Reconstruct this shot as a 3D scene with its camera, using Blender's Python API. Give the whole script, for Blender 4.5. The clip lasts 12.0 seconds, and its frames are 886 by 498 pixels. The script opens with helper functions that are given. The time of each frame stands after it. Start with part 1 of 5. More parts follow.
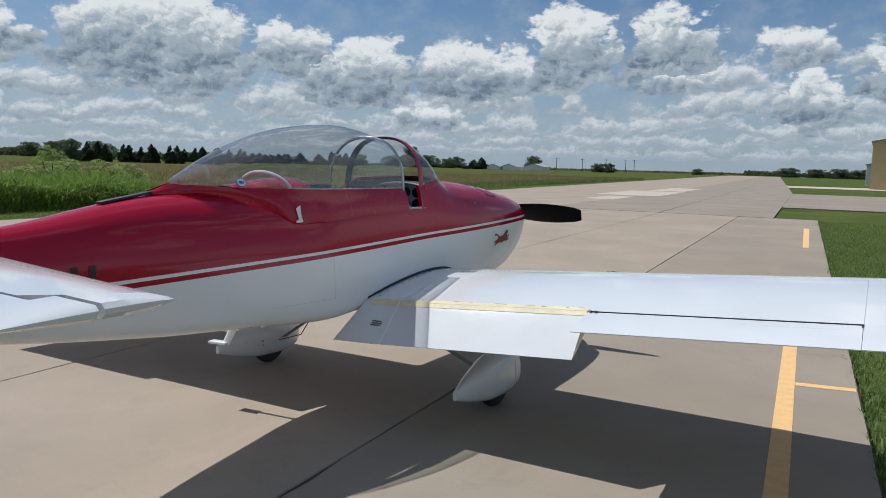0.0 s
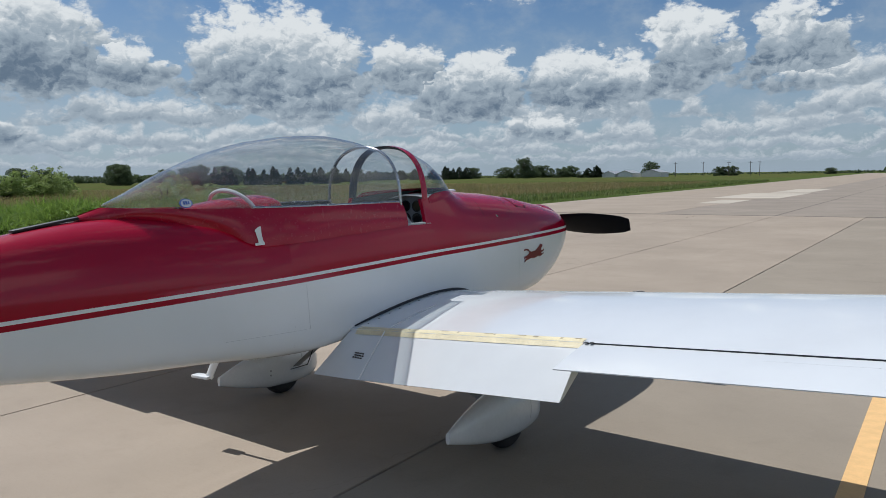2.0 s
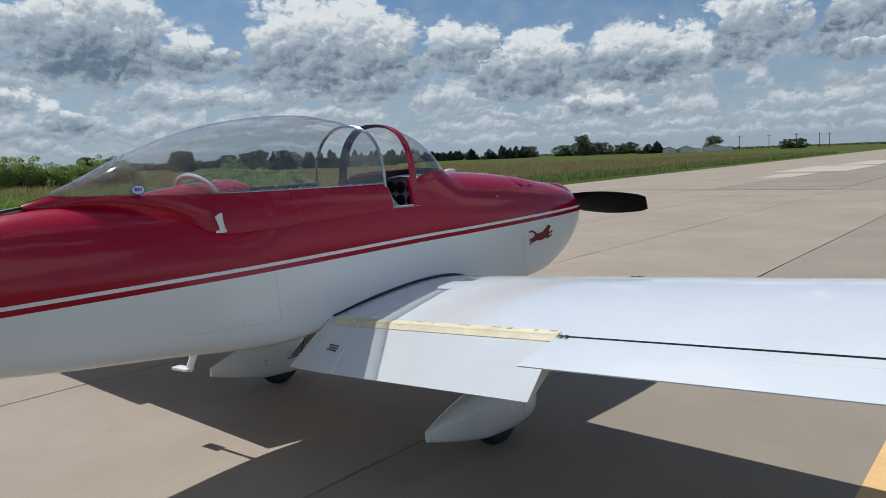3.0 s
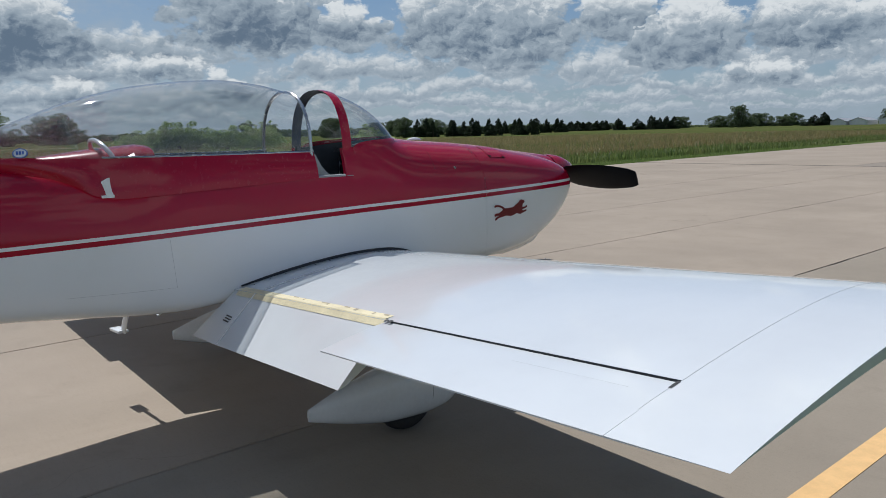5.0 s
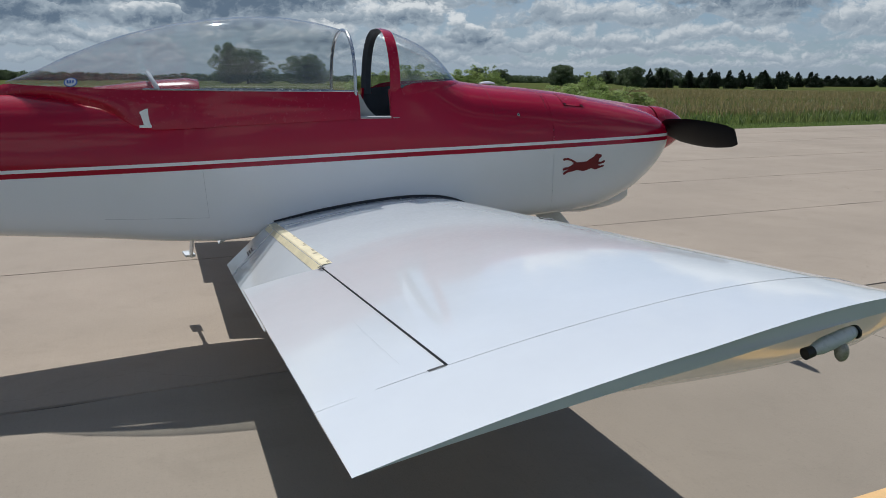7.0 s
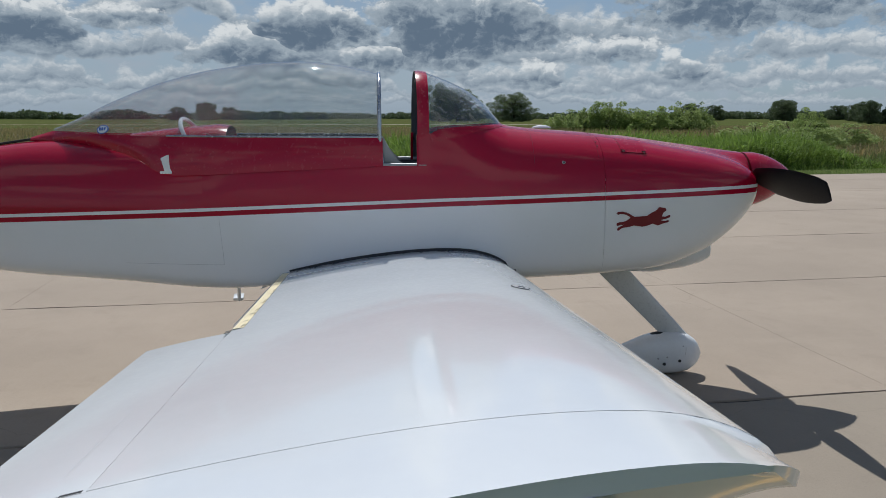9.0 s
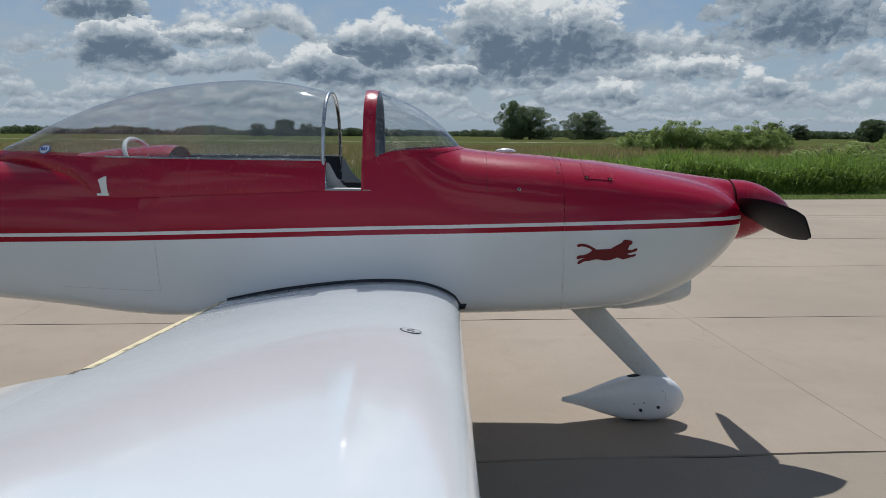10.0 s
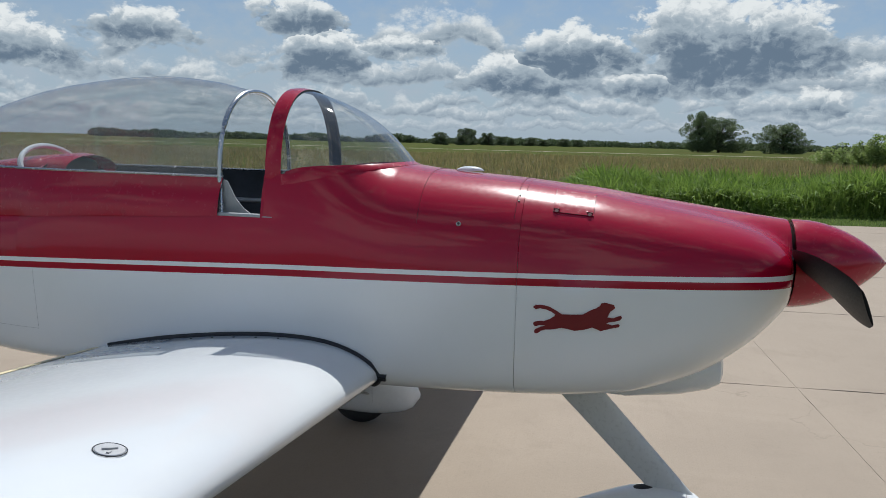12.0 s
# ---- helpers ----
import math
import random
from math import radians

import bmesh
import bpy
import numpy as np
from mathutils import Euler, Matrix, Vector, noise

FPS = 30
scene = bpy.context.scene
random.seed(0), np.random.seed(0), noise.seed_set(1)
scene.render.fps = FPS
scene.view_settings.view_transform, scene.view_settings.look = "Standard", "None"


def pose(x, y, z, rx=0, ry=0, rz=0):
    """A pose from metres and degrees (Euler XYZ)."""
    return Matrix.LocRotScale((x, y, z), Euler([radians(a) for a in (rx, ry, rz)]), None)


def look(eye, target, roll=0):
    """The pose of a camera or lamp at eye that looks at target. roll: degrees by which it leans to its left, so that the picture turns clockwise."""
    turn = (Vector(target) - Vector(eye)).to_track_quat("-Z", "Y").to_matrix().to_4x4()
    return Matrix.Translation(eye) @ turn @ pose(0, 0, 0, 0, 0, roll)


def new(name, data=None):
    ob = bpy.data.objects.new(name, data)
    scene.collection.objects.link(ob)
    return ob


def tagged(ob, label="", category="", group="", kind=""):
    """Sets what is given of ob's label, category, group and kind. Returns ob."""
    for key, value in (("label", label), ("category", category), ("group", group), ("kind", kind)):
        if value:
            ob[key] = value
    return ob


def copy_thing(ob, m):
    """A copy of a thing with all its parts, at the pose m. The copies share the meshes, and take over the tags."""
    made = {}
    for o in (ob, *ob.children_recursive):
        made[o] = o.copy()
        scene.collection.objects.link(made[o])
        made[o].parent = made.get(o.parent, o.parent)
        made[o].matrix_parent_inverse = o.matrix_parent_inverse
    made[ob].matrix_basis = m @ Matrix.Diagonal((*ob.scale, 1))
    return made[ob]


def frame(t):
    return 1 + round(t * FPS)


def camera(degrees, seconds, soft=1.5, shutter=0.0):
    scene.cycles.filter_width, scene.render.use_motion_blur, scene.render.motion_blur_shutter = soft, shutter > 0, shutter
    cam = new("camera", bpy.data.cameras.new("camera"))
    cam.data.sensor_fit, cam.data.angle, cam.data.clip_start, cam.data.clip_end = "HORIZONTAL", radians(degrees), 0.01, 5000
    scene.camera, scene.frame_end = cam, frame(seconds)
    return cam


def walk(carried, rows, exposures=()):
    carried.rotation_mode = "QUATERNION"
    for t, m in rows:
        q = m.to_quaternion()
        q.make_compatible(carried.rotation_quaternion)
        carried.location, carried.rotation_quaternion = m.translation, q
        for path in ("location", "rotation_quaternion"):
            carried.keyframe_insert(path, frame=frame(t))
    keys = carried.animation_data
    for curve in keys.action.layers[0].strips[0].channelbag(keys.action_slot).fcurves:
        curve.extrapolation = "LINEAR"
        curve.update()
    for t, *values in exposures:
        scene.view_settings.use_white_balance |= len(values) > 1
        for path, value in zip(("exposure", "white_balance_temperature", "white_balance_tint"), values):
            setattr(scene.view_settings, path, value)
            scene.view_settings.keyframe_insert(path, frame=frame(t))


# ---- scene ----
cam = camera(59.7, 12.0, 0.7)
PATH = [
    (0, (3.49, -5.497, 1.769), (2.516, -3.764, 1.552), 1.6),
    (0.5, (3.642, -5.346, 1.758), (2.552, -3.686, 1.526), 1.3),
    (1, (3.68, -5.109, 1.759), (2.529, -3.49, 1.53), 0.1),
    (1.5, (3.707, -4.811, 1.772), (2.514, -3.217, 1.575), -0.6),
    (2, (3.803, -4.501, 1.756), (2.576, -2.933, 1.568), -0.8),
    (2.5, (3.841, -4.221, 1.747), (2.592, -2.674, 1.529), -1.7),
    (3, (3.95, -3.957, 1.737), (2.61, -2.492, 1.502), -2.1),
    (3.2, (4.047, -3.859, 1.736), (2.644, -2.455, 1.492), -1.8),
    (5, (4.66, -2.781, 1.692), (3.078, -1.596, 1.39), -1.4),
    (5.5, (4.739, -2.49, 1.675), (3.152, -1.318, 1.345), -1.0),
    (6, (4.803, -2.199, 1.696), (3.193, -1.062, 1.36), -0.4),
    (6.5, (4.977, -1.924, 1.678), (3.257, -0.971, 1.312), -0.1),
    (6.8, (4.985, -1.773, 1.661), (3.194, -0.977, 1.26), 0.1),
    (7, (5.008, -1.701, 1.656), (3.176, -1.022, 1.229), 0.4),
    (7.2, (4.997, -1.613, 1.646), (3.13, -1.059, 1.192), 0.8),
    (8.8, (4.907, -0.681, 1.711), (2.948, -0.512, 1.345), 0.1),
    (9, (4.834, -0.586, 1.701), (2.871, -0.409, 1.364), 0.0),
    (9.5, (4.721, -0.233, 1.712), (2.748, -0.118, 1.4), 0.1),
    (10, (4.556, 0.126, 1.73), (2.578, 0.118, 1.436), 0.4),
    (10.5, (4.278, 0.418, 1.727), (2.299, 0.314, 1.457), 0.4),
    (11, (4.012, 0.748, 1.723), (2.051, 0.467, 1.444), 0.9),
    (11.5, (3.683, 1.004, 1.716), (1.746, 0.6, 1.424), 1.5),
    (12, (3.325, 1.149, 1.756), (1.398, 0.689, 1.48), 1.3),
]
walk(cam, [(t, look(e, g, r)) for t, e, g, r in PATH], [(0.0, 0.09, 6250, 9), (5.0, -0.01, 6180, 9), (7.0, -0.06, 6200, 9), (9.0, -0.07, 6250, 9), (10.5, 0.03, 6300, 9), (12.0, 0.17, 6300, 8)])

# ---- world and sun ----
SUN_AZ = 90.0 + 5.0      # the sun stands over -x, a little towards -y
SUN_EL = 57.5
SUN_FROM = Vector((-0.634, -0.02, 1.0)).normalized()


def nodes_of(tree):
    tree.nodes.clear()
    return tree.nodes, tree.links


def build_world():
    world = bpy.data.worlds.new("sky")
    scene.world = world
    world.use_nodes = True
    n, l = nodes_of(world.node_tree)

    def math_node(op, a, b=None, c=None, clamp=False):
        m = n.new("ShaderNodeMath")
        m.operation, m.use_clamp = op, clamp
        for i, v in enumerate((a, b, c)):
            if v is None:
                continue
            if isinstance(v, (int, float)):
                m.inputs[i].default_value = v
            else:
                l.new(v, m.inputs[i])
        return m.outputs[0]

    def ramp(x, lo, hi):
        r = n.new("ShaderNodeMapRange")
        r.interpolation_type = "SMOOTHSTEP"
        r.inputs[1].default_value, r.inputs[2].default_value = lo, hi
        l.new(x, r.inputs[0])
        return r.outputs[0]

    def blend(f, a, b):
        m = n.new("ShaderNodeMix")
        m.data_type = "RGBA"
        if isinstance(f, (int, float)):
            m.inputs[0].default_value = f
        else:
            l.new(f, m.inputs[0])
        for i, v in ((6, a), (7, b)):
            if isinstance(v, tuple):
                m.inputs[i].default_value = (*v, 1)
            else:
                l.new(v, m.inputs[i])
        return m.outputs[2]

    coord = n.new("ShaderNodeTexCoord").outputs["Generated"]
    sep = n.new("ShaderNodeSeparateXYZ")
    l.new(coord, sep.inputs[0])
    dx, dy, dz = sep.outputs
    el = math_node("MAXIMUM", math_node("ARCSINE", dz), 0.0)
    flat = math_node("MAXIMUM", math_node("SQRT", math_node("ADD", math_node("MULTIPLY", dx, dx), math_node("MULTIPLY", dy, dy))), 0.02)
    ax, ay = math_node("DIVIDE", dx, flat), math_node("DIVIDE", dy, flat)

    az = math_node("MULTIPLY", math_node("ARCTAN2", math_node("MULTIPLY", dx, -1.0), dy), 57.2958)
    eld = math_node("MULTIPLY", el, 57.2958)

    # directions as degrees on a cylinder, so that nothing breaks at the seam behind
    ring_x, ring_y = math_node("MULTIPLY", ax, 57.3), math_node("MULTIPLY", ay, 57.3)

    def at(lift=0.0, tall=1.0, seed=0.0):
        comb = n.new("ShaderNodeCombineXYZ")
        l.new(math_node("ADD", ring_x, seed), comb.inputs[0])
        l.new(math_node("ADD", ring_y, seed * 0.7), comb.inputs[1])
        l.new(math_node("MULTIPLY", math_node("ADD", eld, lift), tall), comb.inputs[2])
        return comb.outputs[0]

    def noise_of(v, size, detail, rough=0.5):
        t = n.new("ShaderNodeTexNoise")
        t.inputs["Scale"].default_value, t.inputs["Detail"].default_value, t.inputs["Roughness"].default_value = 1 / size, detail, rough
        l.new(v, t.inputs["Vector"])
        return t

    def flat_at(side, lift, seed):
        """Azimuth and elevation in degrees, stirred a little so that no cell shows."""
        comb = n.new("ShaderNodeCombineXYZ")
        l.new(math_node("ADD", az_stir, side + seed * 3.0), comb.inputs[0])
        l.new(math_node("MULTIPLY", math_node("ADD", el_stir, lift), 1.2), comb.inputs[1])
        return comb.outputs[0]

    def puffs(size, side, lift, seed):
        """Rounded cauliflower heads: domes that meet in creases."""
        w = n.new("ShaderNodeTexVoronoi")
        w.voronoi_dimensions, w.feature, w.normalize = "2D", "F1", True
        w.inputs["Scale"].default_value, w.inputs["Detail"].default_value = 1 / size, 3.0
        w.inputs["Roughness"].default_value, w.inputs["Lacunarity"].default_value = 0.52, 2.3
        l.new(flat_at(side, lift, seed), w.inputs["Vector"])
        d = w.outputs["Distance"]
        return math_node("MULTIPLY_ADD", math_node("MULTIPLY", d, d), -1.7, 0.30)

    def tone(lit, far):
        """Grey-blue shaded bases, bright heads; hazier and paler far off."""
        mid = blend(ramp(lit, 0.0, 0.50), (0.200, 0.275, 0.370), (0.52, 0.61, 0.69))
        c = blend(ramp(lit, 0.44, 0.95), mid, (1.12, 1.15, 1.15))
        return blend(far, c, (0.56, 0.65, 0.74))

    stir = n.new("ShaderNodeSeparateColor")
    l.new(noise_of(at(0.0, 1.4, 47.0), 1.6, 4.0, 0.6).outputs["Color"], stir.inputs[0])
    az_stir = math_node("ADD", az, math_node("MULTIPLY", math_node("SUBTRACT", stir.outputs[0], 0.5), 2.2))
    el_stir = math_node("ADD", eld, math_node("MULTIPLY", math_node("SUBTRACT", stir.outputs[1], 0.5), 1.1))

    # clouds on the sun's side show their shaded faces, those opposite stand in full light
    toward = ramp(az, 46.0, 84.0)
    # extra brightness and cover opposite the sun, added to fill the airplane's shaded side
    away = math_node("MULTIPLY", ramp(dx, -0.10, 0.75), 0.36)
    wisp = noise_of(at(0.0, 2.2, 5.0), 0.9, 6.0, 0.62).outputs["Fac"]
    crumb = math_node("SUBTRACT", wisp, 0.5)

    # slow drifting of outlines, so that no cloud is a plain dome
    drift = n.new("ShaderNodeSeparateColor")
    l.new(noise_of(at(0.0, 1.8, 31.0), 4.2, 4.0, 0.55).outputs["Color"], drift.inputs[0])
    side_way = math_node("MULTIPLY", math_node("SUBTRACT", drift.outputs[0], 0.5), 9.0)
    up_way = math_node("MULTIPLY", math_node("SUBTRACT", drift.outputs[1], 0.5), 3.4)
    lump = math_node("SUBTRACT", noise_of(at(0.0, 1.6, 17.0), 2.3, 5.0, 0.58).outputs["Fac"], 0.5)

    def body(inside, t, h, size, seed, far, gain=1.05, soft=0.55, deep=1.0):
        """Coverage and colour of clouds from their depth inside (degrees) and relative height."""
        p, q = puffs(size, 0.0, 0.0, seed), puffs(size, size * 0.16, size * 0.22, seed)
        d = math_node("ADD", inside, math_node("MULTIPLY", p, size * 1.6))
        d = math_node("ADD", math_node("ADD", d, math_node("MULTIPLY", crumb, size * 1.5)), math_node("MULTIPLY", lump, size * 2.2))
        a = ramp(d, -size * 0.18 * soft, size * soft)
        thick = ramp(d, size * 0.2, size * 2.4)
        lit = math_node("MULTIPLY_ADD", math_node("SUBTRACT", p, q), gain, math_node("MULTIPLY_ADD", ramp(t, 0.0, 0.85), 0.62 * deep, 0.37 + 0.28 * (1 - deep)))
        lit = math_node("ADD", lit, math_node("ADD", math_node("MULTIPLY", crumb, 0.26 * deep), math_node("MULTIPLY", lump, 0.62 * deep)))
        lit = math_node("ADD", lit, away)
        lit = math_node("SUBTRACT", lit, math_node("MULTIPLY", thick, math_node("MULTIPLY_ADD", toward, 0.44 * deep, 0.16)), clamp=True)
        return a, tone(lit, far)

    def band(base, h, size, seed, cover, far):
        """One distant row of cumulus with level bases."""
        f = noise_of(at(0.0, 0.7, seed), h * 3.4, 3.5)
        sep = n.new("ShaderNodeSeparateColor")
        l.new(f.outputs["Color"], sep.inputs[0])
        floor = math_node("MULTIPLY_ADD", math_node("SUBTRACT", sep.outputs[0], 0.5), h * 3.2, base)
        t = math_node("MULTIPLY", math_node("SUBTRACT", eld, floor), 1 / h)
        top = math_node("MULTIPLY", math_node("SUBTRACT", sep.outputs[1], cover), h * 7.0)
        over = math_node("SUBTRACT", math_node("MINIMUM", top, h * 1.15), math_node("MULTIPLY", math_node("MAXIMUM", t, 0.0), h))
        under = math_node("MULTIPLY", t, h * 5.0)
        return body(math_node("MINIMUM", over, math_node("ADD", under, h * 0.2)), t, h, size, seed, far, 0.75, 1.0, 0.55)

    # azimuth, base, half width, height: the large near clouds
    CLOUDS = [
        (49.9, 6.3, 7.0, 6.2), (41.0, 6.9, 3.0, 2.6), (35.9, 5.2, 5.0, 3.8), (26.9, 5.7, 4.6, 3.2), (20.9, 6.9, 3.0, 4.8), (14.0, 7.3, 3.4, 4.0),
        (5.6, 7.6, 2.7, 2.0), (4.4, 4.0, 2.4, 3.0), (0.2, 5.4, 1.6, 3.0), (12.6, 5.8, 2.8, 1.3), (31.4, 3.0, 2.3, 1.4), (65.9, 7.2, 6.2, 5.4),
        (59.2, 6.7, 2.1, 2.6), (81.4, 6.0, 5.0, 4.0), (30.3, 3.0, 2.3, 1.4), (112.8, 5.3, 3.3, 3.1), (107.4, 6.2, 2.4, 1.4), (98.5, 3.9, 4.4, 2.4),
        (94.4, 5.6, 3.6, 2.9), (88.9, 3.8, 2.6, 1.9), (85.0, 5.7, 6.0, 5.4), (73.4, 4.2, 3.5, 1.3), (68.2, 2.9, 2.0, 1.8), (84.0, 3.9, 3.0, 1.5),
        (78.0, 2.4, 2.0, 1.6), (114.5, 7.9, 4.0, 2.4), (124.7, 6.7, 2.9, 2.0), (132.0, 5.0, 4.0, 2.4),
    ]
    depth, rel = None, None
    for a, b, w, h in CLOUDS:
        u = math_node("ABSOLUTE", math_node("MULTIPLY", math_node("SUBTRACT", math_node("ADD", az, side_way), a), 1 / w))
        t = math_node("MULTIPLY", math_node("SUBTRACT", math_node("ADD", eld, math_node("MULTIPLY", up_way, min(1.0, h / 4))), b), 1 / h)
        up = math_node("MAXIMUM", t, math_node("MULTIPLY", t, -2.6))
        d = math_node("SUBTRACT", 1.0, math_node("ADD", math_node("POWER", u, 2.4), math_node("POWER", up, 1.8)))
        d = math_node("MULTIPLY", math_node("MAXIMUM", d, -2.0), min(h * 0.75, 2.2))
        if depth is None:
            depth, rel = d, t
        else:
            more = math_node("GREATER_THAN", d, depth)
            rel = math_node("ADD", rel, math_node("MULTIPLY", more, math_node("SUBTRACT", t, rel)))
            depth = math_node("MAXIMUM", d, depth)
    near_a, near_c = body(math_node("SUBTRACT", depth, 0.15), rel, 3.0, 1.5, 2.0, 0.0)
    rows = [
        band(0.9, 0.60, 0.42, 41.0, 0.30, 0.60), band(1.6, 0.85, 0.60, 77.0, 0.31, 0.48), band(2.5, 1.15, 0.80, 13.0, 0.33, 0.36),
        band(3.8, 1.60, 1.00, 59.0, 0.37, 0.22), band(5.6, 2.00, 1.30, 91.0, 0.42, 0.10),
    ]
    # unseen clouds overhead and behind: thinned for darker ground shade, thickened opposite the sun
    high = noise_of(at(0.0, 0.9, 8.0), 13.0, 3.0)
    high_in = math_node("MULTIPLY", math_node("SUBTRACT", high.outputs["Fac"], 0.61), 26.0)
    high_in = math_node("ADD", high_in, math_node("MULTIPLY", away, 5.5))
    high_in = math_node("SUBTRACT", high_in, math_node("MULTIPLY", ramp(eld, 13.0, 9.0), 9.0))
    high_a, high_c = body(high_in, math_node("MULTIPLY_ADD", crumb, 0.8, 0.45), 3.0, 3.2, 6.0, 0.0)

    sky = n.new("ShaderNodeTexSky")
    sky.sky_type, sky.sun_disc = "NISHITA", False
    sky.sun_elevation, sky.sun_rotation = radians(SUN_EL), radians(360 - SUN_AZ)
    sky.air_density, sky.dust_density, sky.ozone_density = 1.0, 0.6, 2.0
    air = n.new("ShaderNodeVectorMath")
    air.operation = "SCALE"
    tint = n.new("ShaderNodeVectorMath")
    tint.operation = "MULTIPLY"
    l.new(sky.outputs[0], tint.inputs[0])
    tint.inputs[1].default_value = (0.72, 0.98, 1.24)
    l.new(tint.outputs[0], air.inputs[0])
    air.inputs["Scale"].default_value = 0.085
    veil = math_node("ADD", math_node("MULTIPLY", toward, 0.25), math_node("MULTIPLY_ADD", ramp(lump, -0.12, 0.25), 0.30, math_node("MULTIPLY", ramp(eld, 16.0, 0.5), 0.62)), clamp=True)
    c = blend(veil, air.outputs[0], (0.56, 0.66, 0.76))
    for a, col in rows:
        c = blend(a, c, col)
    c = blend(high_a, c, high_c)
    c = blend(near_a, c, near_c)
    c = blend(math_node("MULTIPLY", ramp(eld, 1.6, 0.0), 0.75), c, (0.48, 0.58, 0.68))
    back = n.new("ShaderNodeBackground")
    l.new(c, back.inputs[0])
    back.inputs[1].default_value = 0.62
    out = n.new("ShaderNodeOutputWorld")
    l.new(back.outputs[0], out.inputs[0])


build_world()
sun = new("sun", bpy.data.lights.new("sun", "SUN"))
sun.data.energy, sun.data.angle, sun.data.color = 4.2, radians(0.55), (1.0, 0.965, 0.92)
sun.matrix_world = look(SUN_FROM * 50, (0, 0, 0))


# ---- materials ----
class Nodes:
    """A short way to write a node material."""

    def __init__(self, name):
        self.mat = bpy.data.materials.new(name)
        self.mat.use_nodes = True
        self.n, self.l = nodes_of(self.mat.node_tree)
        self.out = self.n.new("ShaderNodeOutputMaterial")
        self.bsdf = self.n.new("ShaderNodeBsdfPrincipled")
        self.l.new(self.bsdf.outputs[0], self.out.inputs[0])
        self.pos = self.n.new("ShaderNodeNewGeometry").outputs["Position"]

    def put(self, node, i, v):
        if isinstance(v, (int, float)):
            node.inputs[i].default_value = v
        elif isinstance(v, tuple):
            node.inputs[i].default_value = (*v, 1) if len(node.inputs[i].default_value) == 4 and len(v) == 3 else v
        else:
            self.l.new(v, node.inputs[i])

    def math(self, op, a, b=0.0, c=0.0, clamp=False):
        m = self.n.new("ShaderNodeMath")
        m.operation, m.use_clamp = op, clamp
        for i, v in enumerate((a, b, c)):
            self.put(m, i, v)
        return m.outputs[0]

    def noise(self, scale, detail=4.0, rough=0.55, vec=None, stretch=None, dist=0.0):
        v = self.pos if vec is None else vec
        if stretch:
            mp = self.n.new("ShaderNodeMapping")
            mp.inputs["Scale"].default_value = stretch
            self.l.new(v, mp.inputs[0])
            v = mp.outputs[0]
        t = self.n.new("ShaderNodeTexNoise")
        t.inputs["Scale"].default_value, t.inputs["Detail"].default_value, t.inputs["Roughness"].default_value = scale, detail, rough
        t.inputs["Distortion"].default_value = dist
        self.l.new(v, t.inputs["Vector"])
        return t.outputs["Fac"]

    def span(self, x, lo, hi, a=0.0, b=1.0, smooth=True):
        r = self.n.new("ShaderNodeMapRange")
        r.interpolation_type = "SMOOTHSTEP" if smooth else "LINEAR"
        for i, v in enumerate((x, lo, hi, a, b)):
            self.put(r, i, v)
        return r.outputs[0]

    def mix(self, f, a, b):
        m = self.n.new("ShaderNodeMix")
        m.data_type = "RGBA"
        self.put(m, 0, f), self.put(m, 6, a), self.put(m, 7, b)
        return m.outputs[2]

    def xyz(self, vec=None):
        s = self.n.new("ShaderNodeSeparateXYZ")
        self.l.new(self.pos if vec is None else vec, s.inputs[0])
        return s.outputs

    def random(self):
        return self.n.new("ShaderNodeObjectInfo").outputs["Random"]

    def island(self):
        return self.n.new("ShaderNodeNewGeometry").outputs["Random Per Island"]

    def bump(self, h, strength, dist=0.01):
        b = self.n.new("ShaderNodeBump")
        b.inputs["Strength"].default_value, b.inputs["Distance"].default_value = strength, dist
        self.l.new(h, b.inputs["Height"])
        self.l.new(b.outputs[0], self.bsdf.inputs["Normal"])

    def set(self, color=None, rough=None, metal=None, coat=None, spec=None):
        b = self.bsdf
        if color is not None:
            self.put(b, "Base Color", color)
        if rough is not None:
            self.put(b, "Roughness", rough)
        if metal is not None:
            self.put(b, "Metallic", metal)
        if coat is not None:
            self.put(b, "Coat Weight", coat)
            b.inputs["Coat Roughness"].default_value = 0.04
        if spec is not None:
            self.put(b, "Specular IOR Level", spec)
        return self.mat


RED, WHITE = (0.345, 0.0025, 0.025), (0.82, 0.83, 0.835)


def stripe_z():
    return 1.245, 0.0335


def paint_two_tone():
    """Red above a white pinstripe and a red band, white below; slight orange peel and dust."""
    m = Nodes("airframe_paint")
    x, y, z = m.xyz()
    z0, k = stripe_z()
    h = m.math("SUBTRACT", z, m.math("MULTIPLY_ADD", y, k, z0))
    pin = m.math("MULTIPLY", m.math("LESS_THAN", h, 0.0), m.math("GREATER_THAN", h, -0.019))
    low = m.math("LESS_THAN", h, -0.047)
    f = m.math("MAXIMUM", pin, low)
    dust = m.noise(1.7, 6, 0.6)
    fine = m.noise(60, 3, 0.6)
    red = m.mix(m.span(dust, 0.35, 0.75), RED, (0.360, 0.004, 0.029))
    white = m.mix(m.span(dust, 0.4, 0.8), WHITE, (0.79, 0.80, 0.79))
    m.bump(m.noise(3.0, 2, 0.4, stretch=(1, 0.35, 1)), 0.05, 0.05)
    return m.set(m.mix(f, red, white), m.span(fine, 0.2, 0.8, 0.20, 0.26), 0.0, 0.40, 0.25)


